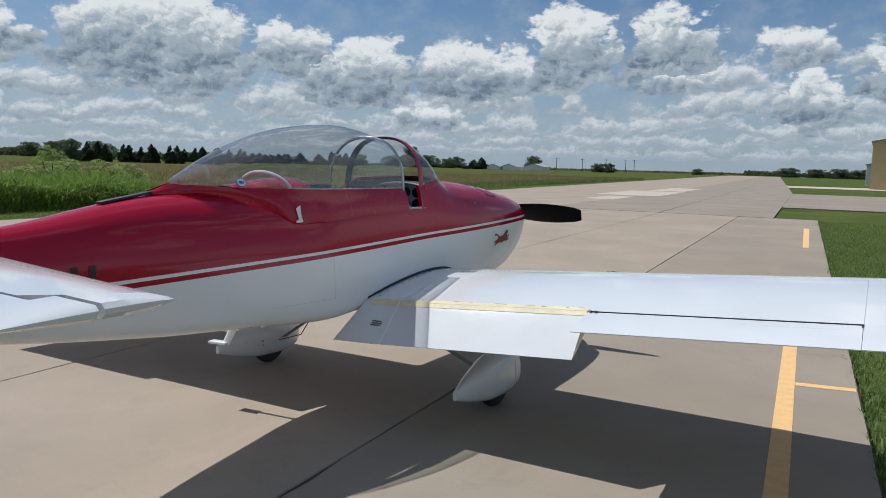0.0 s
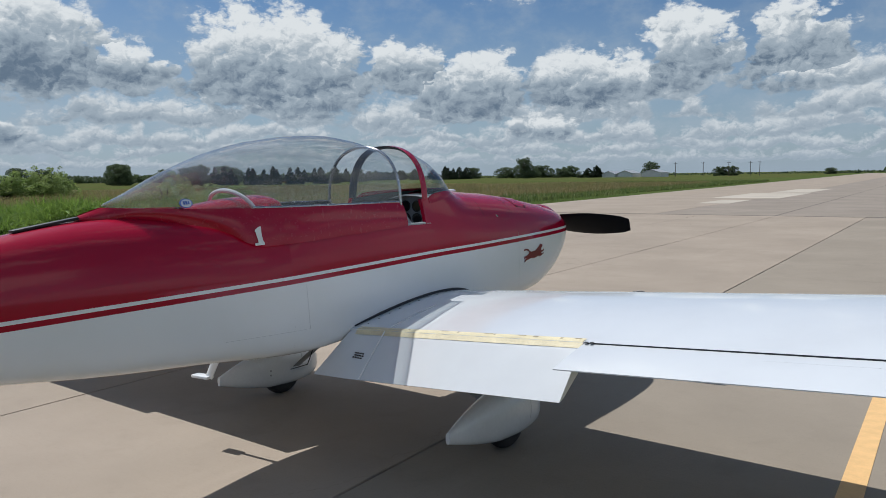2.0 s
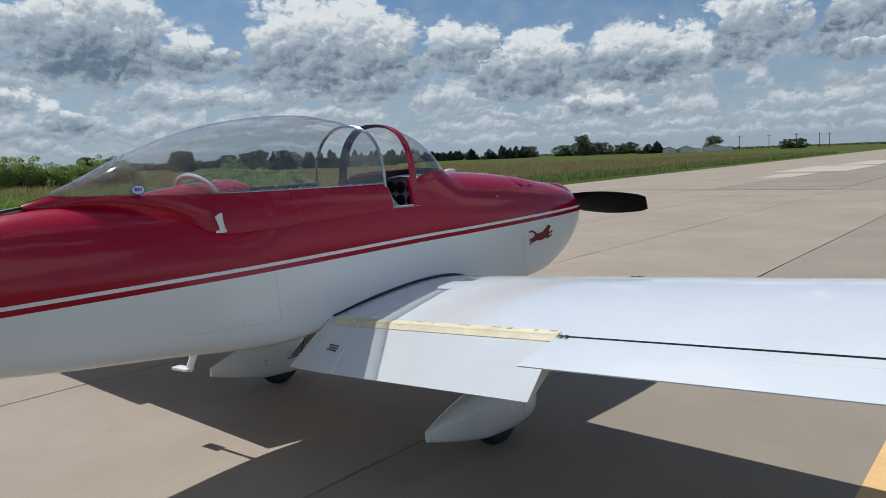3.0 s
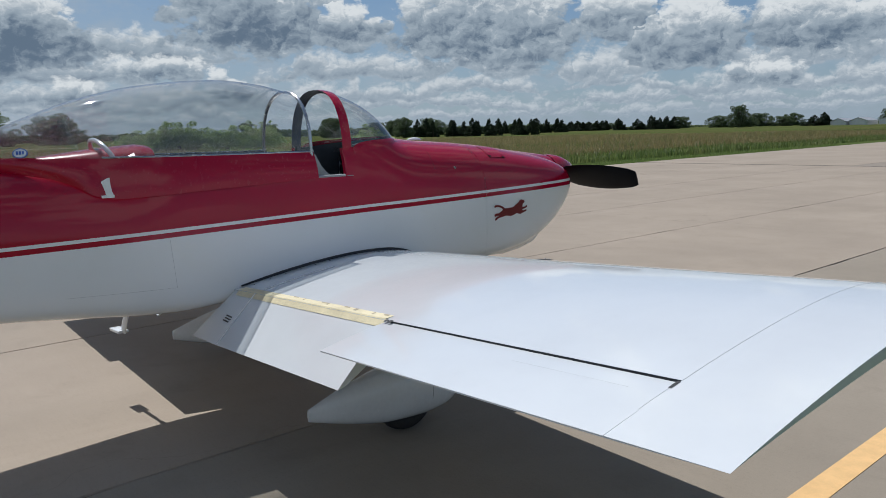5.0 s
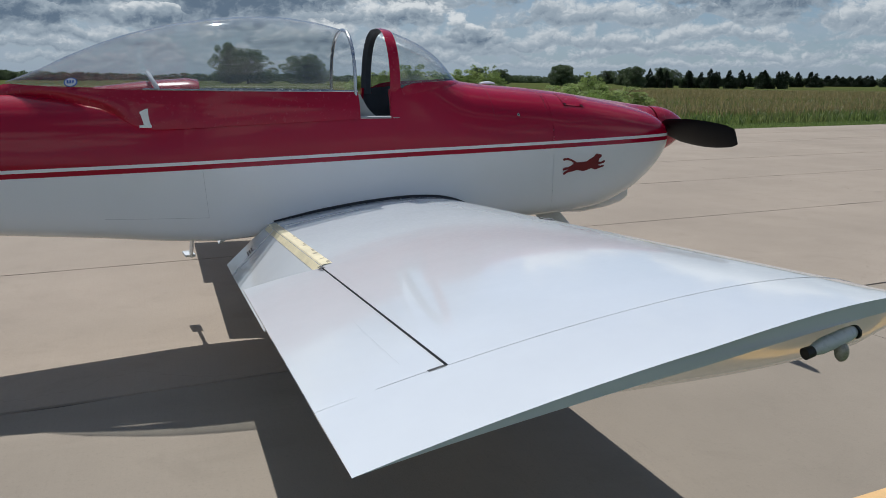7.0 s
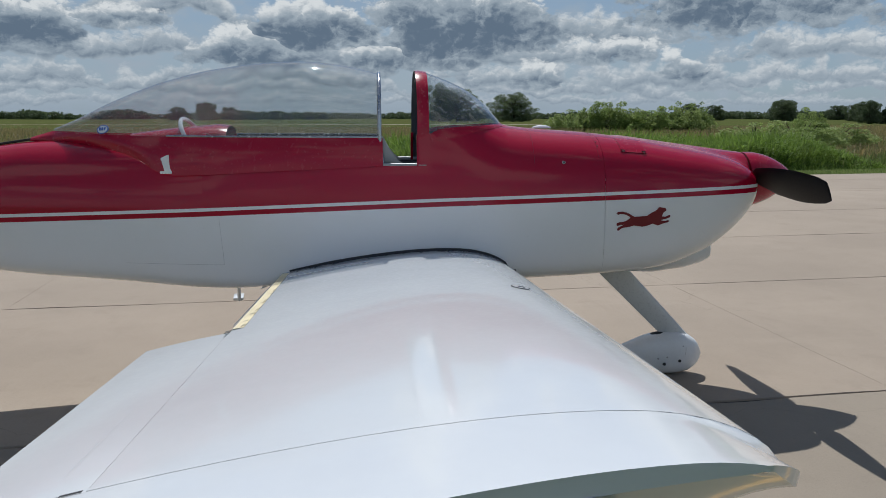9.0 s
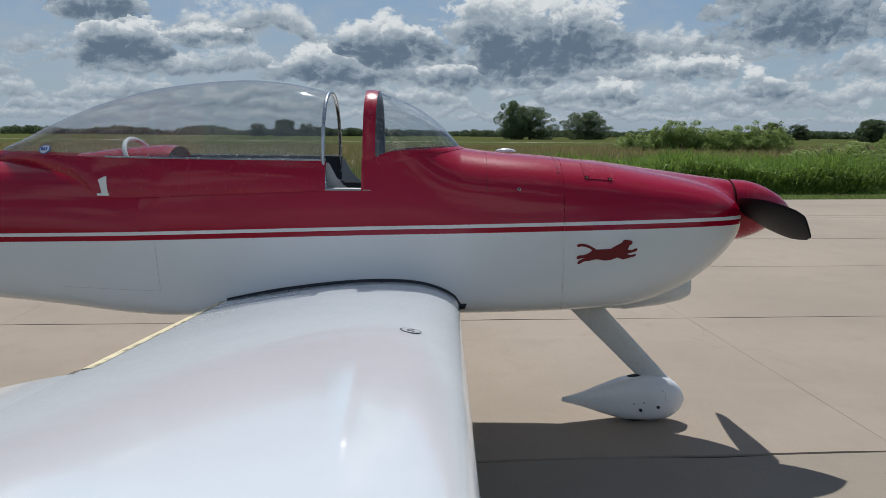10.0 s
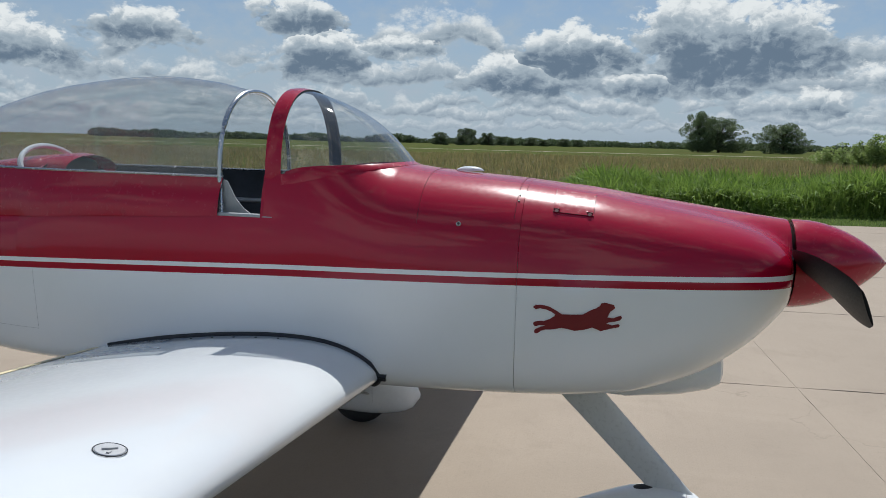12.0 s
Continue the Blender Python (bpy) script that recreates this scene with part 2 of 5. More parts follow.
def plain(name, color, rough=0.4, metal=0.0, vary=0.12, scale=6.0, bump=0.0, coat=None, spec=None):
    m = Nodes(name)
    a = m.noise(scale, 5, 0.6)
    b = m.noise(scale * 14, 3, 0.6)
    f = m.math("ADD", m.math("MULTIPLY", a, 0.65), m.math("MULTIPLY", b, 0.35))
    dark = tuple(c * (1 - vary) for c in color)
    lite = tuple(min(1, c * (1 + vary)) for c in color)
    if bump:
        m.bump(b, bump, 0.01)
    return m.set(m.mix(m.span(f, 0.3, 0.7), dark, lite), m.span(b, 0.2, 0.8, max(0.02, rough - 0.06), rough + 0.06), metal, coat, spec)


def wing_paint():
    m = Nodes("sun_dimmed_wing_white")
    dust = m.noise(1.3, 6, 0.62)
    fine = m.noise(45, 4, 0.6)
    m.bump(m.noise(2.2, 2, 0.4), 0.06, 0.05)
    # same white as the fuselage, darkened in colour to tame the sunlit wing
    c = m.mix(m.span(dust, 0.35, 0.75), (0.665, 0.69, 0.705), (0.62, 0.64, 0.655))
    return m.set(c, m.span(fine, 0.2, 0.8, 0.10, 0.18), 0.0, 0.5)


def concrete(name, base, joint=0.0):
    """Old broom-finished concrete: blotches, pale scuffs, dark specks, pits and hairline cracks."""
    m = Nodes(name)
    big = m.noise(0.35, 6, 0.62)
    mid = m.noise(2.3, 7, 0.68, dist=0.6)
    fine = m.noise(55, 4, 0.72)
    grit = m.noise(190, 2, 0.7)
    streak = m.noise(1.0, 6, 0.62, stretch=(1.2, 0.14, 1))
    broom = m.noise(18, 3, 0.6, stretch=(0.12, 3.0, 1))
    rnd = m.random()
    c = m.mix(m.span(big, 0.3, 0.7), tuple(v * 0.88 for v in base), tuple(v * 1.10 for v in base))
    c = m.mix(m.math("MULTIPLY", m.span(mid, 0.50, 0.74), 0.42), c, tuple(v * 0.74 for v in base))
    c = m.mix(m.math("MULTIPLY", m.span(streak, 0.56, 0.78), 0.45), c, tuple(v * 1.30 for v in base))
    c = m.mix(m.math("MULTIPLY", m.span(broom, 0.45, 0.75), 0.14), c, tuple(v * 0.80 for v in base))
    c = m.mix(m.math("MULTIPLY", m.span(fine, 0.52, 0.78), 0.48), c, tuple(v * 0.62 for v in base))
    c = m.mix(m.math("MULTIPLY", m.span(grit, 0.58, 0.74), 0.35), c, tuple(min(1, v * 1.45) for v in base))
    cr = m.n.new("ShaderNodeTexVoronoi")
    cr.feature = "DISTANCE_TO_EDGE"
    cr.inputs["Scale"].default_value = 0.16
    wob = m.n.new("ShaderNodeVectorMath")
    wob.operation = "MULTIPLY_ADD"
    nz = m.n.new("ShaderNodeTexNoise")
    nz.inputs["Scale"].default_value, nz.inputs["Detail"].default_value = 1.3, 6.0
    m.l.new(m.pos, nz.inputs["Vector"])
    m.l.new(nz.outputs["Color"], wob.inputs[0])
    wob.inputs[1].default_value = (1.4, 1.4, 0)
    m.l.new(m.pos, wob.inputs[2])
    m.l.new(wob.outputs[0], cr.inputs["Vector"])
    line = m.math("MULTIPLY", m.span(cr.outputs["Distance"], 0.0009, 0.0002), m.span(big, 0.42, 0.55))
    c = m.mix(m.math("MULTIPLY", line, 0.28), c, tuple(v * 0.30 for v in base))
    c = m.mix(m.math("MULTIPLY", rnd, 0.25), c, tuple(v * 0.84 for v in base))
    m.bump(m.math("ADD", m.math("ADD", fine, m.math("MULTIPLY", grit, 0.5)), m.math("MULTIPLY", broom, 0.4)), 0.45, 0.004)
    return m.set(c, 0.86, 0, None, 0.25)


def foliage(name, dark, lite, warm, rough=0.55):
    m = Nodes(name)
    i = m.island()
    big = m.noise(0.25, 4, 0.6)
    c = m.mix(i, dark, lite)
    c = m.mix(m.math("MULTIPLY", m.span(big, 0.4, 0.7), 0.5), c, warm)
    m.set(c, rough, 0, None, 0.3)
    tr = m.n.new("ShaderNodeBsdfTranslucent")
    m.l.new(c, tr.inputs[0])
    mx = m.n.new("ShaderNodeMixShader")
    mx.inputs[0].default_value = 0.45
    m.l.new(m.bsdf.outputs[0], mx.inputs[1])
    m.l.new(tr.outputs[0], mx.inputs[2])
    m.l.new(mx.outputs[0], m.out.inputs[0])
    return m.mat


def glass(name, tint, haze, base=0.045):
    m = Nodes(name)
    clear = m.n.new("ShaderNodeBsdfTransparent")
    clear.inputs[0].default_value = (*tint, 1)
    gloss = m.n.new("ShaderNodeBsdfGlossy")
    gloss.inputs["Roughness"].default_value = 0.03
    edge = m.n.new("ShaderNodeLayerWeight")
    edge.inputs[0].default_value = 0.5
    fres = m.math("MULTIPLY_ADD", m.math("POWER", edge.outputs["Facing"], 3.6), 0.85, base)
    film = m.n.new("ShaderNodeBsdfDiffuse")
    film.inputs[0].default_value = (0.70, 0.72, 0.75, 1)
    smear = m.noise(5.0, 6, 0.65, stretch=(1, 0.5, 1.4))
    a = m.n.new("ShaderNodeMixShader")
    m.l.new(m.span(smear, 0.4, 0.85, haze * 0.4, haze), a.inputs[0])
    m.l.new(clear.outputs[0], a.inputs[1])
    m.l.new(film.outputs[0], a.inputs[2])
    b = m.n.new("ShaderNodeMixShader")
    m.l.new(fres, b.inputs[0])
    m.l.new(a.outputs[0], b.inputs[1])
    m.l.new(gloss.outputs[0], b.inputs[2])
    m.l.new(b.outputs[0], m.out.inputs[0])
    return m.mat


def ground_material():
    """Mown and rough grass: green near the pavement, straw-coloured in the open field."""
    m = Nodes("grassland")
    x, y, z = m.xyz()
    big = m.noise(0.02, 5, 0.6)
    mid = m.noise(0.22, 6, 0.62)
    fine = m.noise(9.0, 5, 0.7)
    green = m.mix(m.span(mid, 0.3, 0.7), (0.058, 0.084, 0.026), (0.095, 0.120, 0.040))
    straw = m.mix(m.span(mid, 0.35, 0.7), (0.072, 0.076, 0.029), (0.118, 0.102, 0.046))
    side = m.math("ADD", x, m.math("MULTIPLY", y, 0.125))
    patch = m.noise(0.06, 7, 0.7, stretch=(1, 0.5, 1))
    wild = m.math("MULTIPLY", m.span(side, -22.0, -34.0), m.math("MULTIPLY", m.span(big, 0.35, 0.6, 0.4, 1.0), m.span(patch, 0.38, 0.60, 0.1, 1.0)))
    c = m.mix(wild, green, straw)
    c = m.mix(m.math("MULTIPLY", m.span(fine, 0.45, 0.75), 0.5), c, (0.055, 0.080, 0.022))
    m.bump(fine, 0.9, 0.05)
    return m.set(c, 1.0, 0, None, 0.0)


M = {
    "paint": paint_two_tone(),
    "wing": wing_paint(),
    "white": plain("gloss_white_fibreglass", (0.72, 0.74, 0.75), 0.22, 0, 0.05, 3, 0, 0.4),
    "red": plain("gloss_red_paint", RED, 0.24, 0, 0.04, 3, 0, 0.40, spec=0.25),
    "decal_red": plain("red_vinyl", (0.17, 0.005, 0.013), 0.35, 0, 0.08),
    "seam_red": plain("red_paint_seam", (0.085, 0.004, 0.010), 0.5, 0, 0.1),
    "decal_white": plain("white_vinyl", (0.80, 0.80, 0.78), 0.35, 0, 0.03),
    "decal_dark": plain("dark_vinyl", (0.025, 0.012, 0.014), 0.35, 0, 0.1),
    "decal_blue": plain("blue_vinyl", (0.05, 0.13, 0.45), 0.35, 0, 0.1),
    "black": plain("matte_black", (0.012, 0.013, 0.014), 0.5, 0, 0.2, 20),
    "rubber": plain("tyre_rubber", (0.022, 0.022, 0.023), 0.75, 0, 0.25, 12, 0.3),
    "seal": plain("black_rubber_seal", (0.010, 0.012, 0.018), 0.55, 0, 0.2, 20),
    # near-black that holds the shade of narrow gaps; rivets use it too
    "gap": plain("shadowed_gap", (0.02, 0.022, 0.025), 0.7, 0, 0.1),
    "line": plain("panel_line_grey", (0.42, 0.43, 0.44), 0.5, 0, 0.1),
    "prop": plain("black_prop_composite", (0.006, 0.007, 0.009), 0.5, 0, 0.2, 9, spec=0.15),
    "steel": plain("bare_steel_tube", (0.50, 0.51, 0.52), 0.24, 1.0, 0.03, 2),
    "grey": plain("grey_panel", (0.34, 0.35, 0.36), 0.5, 0, 0.12, 9),
    "liner": plain("dark_cockpit_liner", (0.050, 0.058, 0.070), 0.7, 0, 0.25, 9, 0.2),
    "dial": plain("black_dial_glass", (0.015, 0.015, 0.017), 0.12, 0, 0.1),
    "tape": plain("yellowed_tape", (0.68, 0.60, 0.39), 0.55, 0, 0.16, 7, 0.25),
    "stain": plain("dark_tape_stain", (0.36, 0.31, 0.20), 0.6, 0, 0.3, 30),
    "leg": plain("grey_white_fairing", (0.60, 0.62, 0.62), 0.3, 0, 0.06, 4),
    # main leg colour: grey darkened to include the shade under the belly
    "strut": plain("shade_grey_strut", (0.30, 0.30, 0.29), 0.4, 0, 0.12, 8),
    "cap": plain("satin_fuel_cap", (0.48, 0.49, 0.50), 0.35, 0.3, 0.12, 30),
    "lens": plain("clear_strobe_lens", (0.34, 0.31, 0.25), 0.10, 0, 0.45, 60, 0.3, 0.8),
    "glass": glass("clear_acrylic", (0.86, 0.88, 0.88), 0.17),
    "screen": glass("windscreen_acrylic", (0.90, 0.92, 0.92), 0.10, 0.08),
    "slab": concrete("weathered_concrete", (0.328, 0.272, 0.215)),
    "edge_slab": concrete("darker_edge_concrete", (0.283, 0.241, 0.191)),
    "old_slab": concrete("older_grey_concrete", (0.265, 0.225, 0.185)),
    "pale_slab": concrete("pale_concrete_patch", (0.46, 0.41, 0.34)),
    "joint": plain("joint_filler", (0.055, 0.048, 0.040), 0.9, 0, 0.3, 14, 0.3),
    "yellow": plain("worn_yellow_marking", (0.70, 0.44, 0.19), 0.75, 0, 0.09, 11, 0.2),
    "ground": ground_material(),
    "leaf_far": foliage("tree_leaves", (0.055, 0.085, 0.042), (0.130, 0.175, 0.080), (0.105, 0.140, 0.070)),
    "leaf_tree": foliage("field_tree_leaves", (0.075, 0.115, 0.058), (0.180, 0.240, 0.110), (0.14, 0.18, 0.09)),
    "leaf_cedar": foliage("cedar_leaves", (0.012, 0.024, 0.012), (0.028, 0.046, 0.020), (0.03, 0.042, 0.022)),
    "leaf_bush": foliage("shrub_leaves", (0.17, 0.25, 0.065), (0.37, 0.46, 0.15), (0.33, 0.38, 0.14)),
    "blade": foliage("tall_grass_blades", (0.085, 0.155, 0.024), (0.27, 0.39, 0.075), (0.22, 0.30, 0.075)),
    "straw": foliage("dry_grass_blades", (0.150, 0.140, 0.052), (0.345, 0.265, 0.130), (0.23, 0.20, 0.085)),
    "rough": foliage("rough_grass_blades", (0.070, 0.125, 0.028), (0.205, 0.255, 0.078), (0.19, 0.18, 0.07)),
    "mown": foliage("mown_grass_blades", (0.110, 0.170, 0.042), (0.215, 0.295, 0.078), (0.18, 0.23, 0.08)),
    "bark": plain("tree_bark", (0.075, 0.060, 0.045), 0.9, 0, 0.3, 3, 0.5),
    "tan_metal": plain("tan_metal_cladding", (0.42, 0.33, 0.17), 0.55, 0, 0.08, 0.7),
    "white_metal": plain("white_metal_cladding", (0.66, 0.66, 0.64), 0.5, 0, 0.08, 0.7),
    "roof": plain("grey_metal_roof", (0.40, 0.41, 0.42), 0.45, 0.2, 0.1, 0.8),
    "pole": plain("weathered_pole_wood", (0.10, 0.085, 0.07), 0.9, 0, 0.2, 2),
}


# ---- mesh helpers ----
def mesh_of(bm, name, material, smooth=True):
    me = bpy.data.meshes.new(name)
    bm.normal_update()
    bm.to_mesh(me)
    bm.free()
    for mt in material if isinstance(material, (list, tuple)) else (material,):
        me.materials.append(mt)
    if smooth:
        for p in me.polygons:
            p.use_smooth = True
        me.set_sharp_from_angle(angle=radians(38))
    return me


def part(name, bm, material, parent, label="", smooth=True):
    ob = new(name, mesh_of(bm, name, material, smooth))
    ob.parent = parent
    if label:
        tagged(ob, label)
    return ob


def thing(name, at, label, category, group="", kind=""):
    ob = new(name)
    ob.location = at
    return tagged(ob, label, category, group, kind)


def grid_mesh(rows, close_u=False, flip=False):
    """A sheet through rows of points."""
    bm = bmesh.new()
    vs = [[bm.verts.new(p) for p in r] for r in rows]
    for a, b in zip(vs, vs[1:]):
        cnt = len(a)
        for i in range(cnt if close_u else cnt - 1):
            q = (a[i], a[(i + 1) % cnt], b[(i + 1) % cnt], b[i])
            try:
                bm.faces.new(q[::-1] if flip else q)
            except ValueError:
                pass
    return bm


def weld(bm, d=1e-4):
    bmesh.ops.remove_doubles(bm, verts=bm.verts, dist=d)
    bmesh.ops.dissolve_degenerate(bm, edges=bm.edges, dist=1e-5)
    bmesh.ops.recalc_face_normals(bm, faces=bm.faces)
    return bm


def box(bm, c, s, rot=None, bevel=0.0):
    r = bmesh.ops.create_cube(bm, size=1.0)
    for v in r["verts"]:
        p = Vector((v.co.x * s[0], v.co.y * s[1], v.co.z * s[2]))
        v.co = (rot @ p if rot else p) + Vector(c)
    if bevel:
        es = list({e for v in r["verts"] for e in v.link_edges})
        bmesh.ops.bevel(bm, geom=es, offset=bevel, segments=2, affect="EDGES", profile=0.6)
    return bm


def tube(points, radius, sides=8, radii=None, squash=None):
    """A round bar along points, closed at both ends."""
    pts = [Vector(p) for p in points]
    rows = []
    for i, p in enumerate(pts):
        d = (pts[min(i + 1, len(pts) - 1)] - pts[max(i - 1, 0)]).normalized()
        ref = Vector((0, 0, 1)) if abs(d.z) < 0.9 else Vector((0, 1, 0))
        a = d.cross(ref).normalized()
        b = d.cross(a).normalized()
        r = radii[i] if radii else radius
        s = squash or (1, 1)
        rows.append([p + r * (s[0] * math.cos(t) * a + s[1] * math.sin(t) * b) for t in (2 * math.pi * k / sides for k in range(sides))])
    bm = grid_mesh(rows, True)
    bm.verts.ensure_lookup_table()
    bm.faces.new(bm.verts[:sides])
    bm.faces.new(bm.verts[-sides:][::-1])
    bmesh.ops.recalc_face_normals(bm, faces=bm.faces)
    return bm


def disc(bm, c, axis, r, depth, sides=20):
    a = Vector(axis).normalized()
    q = a.to_track_quat("Z", "Y").to_matrix().to_4x4()
    bmesh.ops.create_cone(bm, cap_ends=True, segments=sides, radius1=r, radius2=r * 0.94, depth=depth, matrix=Matrix.Translation(c) @ q)
    return bm


def curve_of(table):
    """Smooth interpolation through rows (t, a, b, ...): Catmull-Rom."""
    t = [r[0] for r in table]
    v = [np.array(r[1:], float) for r in table]

    def at(x):
        x = min(max(x, t[0]), t[-1])
        i = max(k for k in range(len(t) - 1) if t[k] <= x + 1e-9)
        h = t[i + 1] - t[i]
        u = (x - t[i]) / h

        def slope(k):
            if k == 0 or k == len(t) - 1:
                k0, k1 = max(k - 1, 0), min(k + 1, len(t) - 1)
                return (v[k1] - v[k0]) / (t[k1] - t[k0])
            s0, s1 = (v[k] - v[k - 1]) / (t[k] - t[k - 1]), (v[k + 1] - v[k]) / (t[k + 1] - t[k])
            return np.where(s0 * s1 > 0, 2 * s0 * s1 / np.where(np.abs(s0 + s1) < 1e-12, 1, s0 + s1), 0)
        m0, m1 = slope(i) * h, slope(i + 1) * h
        return (2 * u**3 - 3 * u**2 + 1) * v[i] + (u**3 - 2 * u**2 + u) * m0 + (-2 * u**3 + 3 * u**2) * v[i + 1] + (u**3 - u**2) * m1
    return at


def span_of(a, b, step):
    cnt = max(2, int(round(abs(b - a) / step)) + 1)
    return [a + (b - a) * i / (cnt - 1) for i in range(cnt)]


# ---- ground and pavement ----
# The pavement lies turned by 4.35 degrees against the airplane: u runs across it, v along it.
TURN = radians(4.35)


def pave(u, v, z=0.0):
    return Vector((u * math.cos(TURN) - v * math.sin(TURN), u * math.sin(TURN) + v * math.cos(TURN), z))


def far_edge(v):
    """The pavement's far edge, which opens out slowly."""
    return -16.15 - 0.05 * (v - 11.0)


def build_ground():
    bm = bmesh.new()
    rings = [0, 8, 20, 45, 90, 180, 360, 800, 1800, 4600]
    rows = [[(r * math.cos(a), r * math.sin(a), -0.06) for a in (2 * math.pi * k / 48 for k in range(48))] for r in rings[1:]]
    bm = grid_mesh(rows, True)
    bm.verts.ensure_lookup_table()
    bm.faces.new(bm.verts[:48])
    bmesh.ops.recalc_face_normals(bm, faces=bm.faces)
    if bm.faces[0].normal.z < 0:
        bmesh.ops.reverse_faces(bm, faces=bm.faces)
    ob = new("ground", mesh_of(bm, "ground", M["ground"], False))
    tagged(ob, "green and straw-coloured grassland reaching to the horizon", "grass", kind="structure")


def slab_mesh(u0, u1, v0, v1, name, material, z=0.0, depth=0.05):
    """A piece of pavement with softened, slightly crumbled edges; corners by u and v."""
    bm = bmesh.new()
    at = (lambda v: u0(v)) if callable(u0) else (lambda v: u0)
    nu_, nv_ = 10, 18
    ring = [(at(v0) + (u1 - at(v0)) * k / nu_, v0, 0, 1) for k in range(nu_)]
    ring += [(u1, v0 + (v1 - v0) * k / nv_, -1, 0) for k in range(nv_)]
    ring += [(u1 + (at(v1) - u1) * k / nu_, v1, 0, -1) for k in range(nu_)]
    ring += [(at(v1 + (v0 - v1) * k / nv_), v1 + (v0 - v1) * k / nv_, 1, 0) for k in range(nv_)]
    jit = [abs(random.gauss(0, 0.0035)) + (0.02 if random.random() < 0.03 else 0) for _ in ring]

    def loop(inset, zz):
        return [bm.verts.new(pave(u + du * (inset + j), v + dv * 0.12 * (inset + j), zz)) for (u, v, du, dv), j in zip(ring, jit)]
    lo, mid, top = loop(0, z - depth), loop(0, z - 0.008), loop(0.0045, z)
    n = len(ring)
    for a, c in ((lo, mid), (mid, top)):
        for i in range(n):
            bm.faces.new((a[i], a[(i + 1) % n], c[(i + 1) % n], c[i]))
    bm.faces.new(top)
    bmesh.ops.recalc_face_normals(bm, faces=bm.faces)
    return mesh_of(bm, name, material, False)

# ---- airplane ----
plane = thing("airplane", (0, 0, 0), "low-wing two-seat light airplane, red over white, canopy slid back", "airplane")

# fuselage sections: y, half width, height of the widest part, bottom, top, upper and lower roundness
SECTION = curve_of([
    (-4.10, 0.045, 1.24, 1.02, 1.37, 2.0, 2.2),
    (-3.42, 0.150, 1.17, 0.885, 1.431, 2.1, 3.6),
    (-2.86, 0.235, 1.15, 0.815, 1.525, 2.2, 5.0),
    (-2.58, 0.275, 1.14, 0.788, 1.560, 2.2, 6.0),
    (-2.03, 0.348, 1.13, 0.750, 1.590, 2.3, 7.0),
    (-1.58, 0.397, 1.12, 0.712, 1.625, 2.3, 8.0),
    (-1.40, 0.405, 1.12, 0.705, 1.900, 2.0, 8.0),
    (-1.07, 0.412, 1.12, 0.722, 1.950, 2.0, 8.0),
    (-0.30, 0.422, 1.13, 0.732, 2.000, 2.0, 8.0),
    (0.21, 0.455, 1.16, 0.738, 1.655, 2.7, 7.5),
    (0.755, 0.470, 1.17, 0.760, 1.605, 2.7, 7.0),
    (1.13, 0.465, 1.18, 0.780, 1.562, 2.8, 4.8),
    (1.42, 0.445, 1.20, 0.858, 1.525, 2.9, 3.4),
    (1.60, 0.415, 1.235, 0.972, 1.501, 2.8, 2.8),
    (1.69, 0.380, 1.26, 1.055, 1.489, 2.6, 2.4),
    (1.745, 0.325, 1.28, 1.115, 1.482, 2.4, 2.2),
    (1.770, 0.215, 1.295, 1.135, 1.478, 2.2, 2.0),
])
# height of the cowling's cheeks beside the raised centre line
CHEEK = curve_of([(0.9, 1.60), (1.13, 1.556), (1.42, 1.505), (1.60, 1.465), (1.69, 1.432), (1.745, 1.395), (1.770, 1.365)])


def top_height(y, x, z):
    """Raises the centre of the cowling towards the spinner's round."""
    if y < 0.95:
        return z
    r = 0.178 + 0.05 * max(0.0, (1.6 - y))
    zt = SECTION(y)[3]
    ridge = zt - 0.178 + math.sqrt(max(0.0, 0.178**2 - (x * 0.178 / r) ** 2)) if abs(x) < r else zt - 0.30
    k = 0.022
    h = max(0.0, min(1.0, 0.5 + 0.5 * (ridge - z) / k))
    return z + (ridge - z) * h + k * h * (1 - h)


def side_x(y, z):
    """Half width of the fuselage at a height."""
    w, zc, zb, zt, nu, nl = SECTION(y)
    h, e = ((zt - zc), nu) if z >= zc else ((zc - zb), nl)
    return w * max(0.0, 1 - min(1, abs(z - zc) / h) ** e) ** (1 / e)


def ring(y, cut=None, steps=44, cut_x=None):
    """Half section from the keel up to the top (or to a cut height or half width), then mirrored."""
    w, zc, zb, zt, nu, nl = SECTION(y)
    ch = CHEEK(y)[0] if y > 0.95 else zt
    ch = min(zt, ch)
    top = math.pi / 2
    if cut is not None and cut < zt:
        top = math.asin(((cut - zc) / (zt - zc)) ** (nu / 2))
    if cut_x is not None:
        top = math.acos(min(1, (cut_x / w)) ** (nu / 2))
    half = []
    for i in range(steps + 1):
        a = -math.pi / 2 + (top + math.pi / 2) * i / steps
        e = nu if a >= 0 else nl
        h = ch - zc if a >= 0 else zc - zb
        x, z = w * abs(math.cos(a)) ** (2 / e), zc + h * math.copysign(abs(math.sin(a)) ** (2 / e), a)
        half.append((x, top_height(y, x, z) if a > 0 else z))
    right = [Vector((x, y, z)) for x, z in half]
    left = [Vector((-x, y, z)) for x, z in half]
    return left[::-1] + right[1:]


def deck_z(y, x):
    """Height of the upper skin at a half width."""
    w, zc, zb, zt, nu, nl = SECTION(y)
    ch = min(zt, CHEEK(y)[0]) if y > 0.95 else zt
    z = zc + (ch - zc) * max(0.0, 1 - (min(abs(x), w) / w) ** nu) ** (1 / nu)
    return top_height(y, abs(x), z)


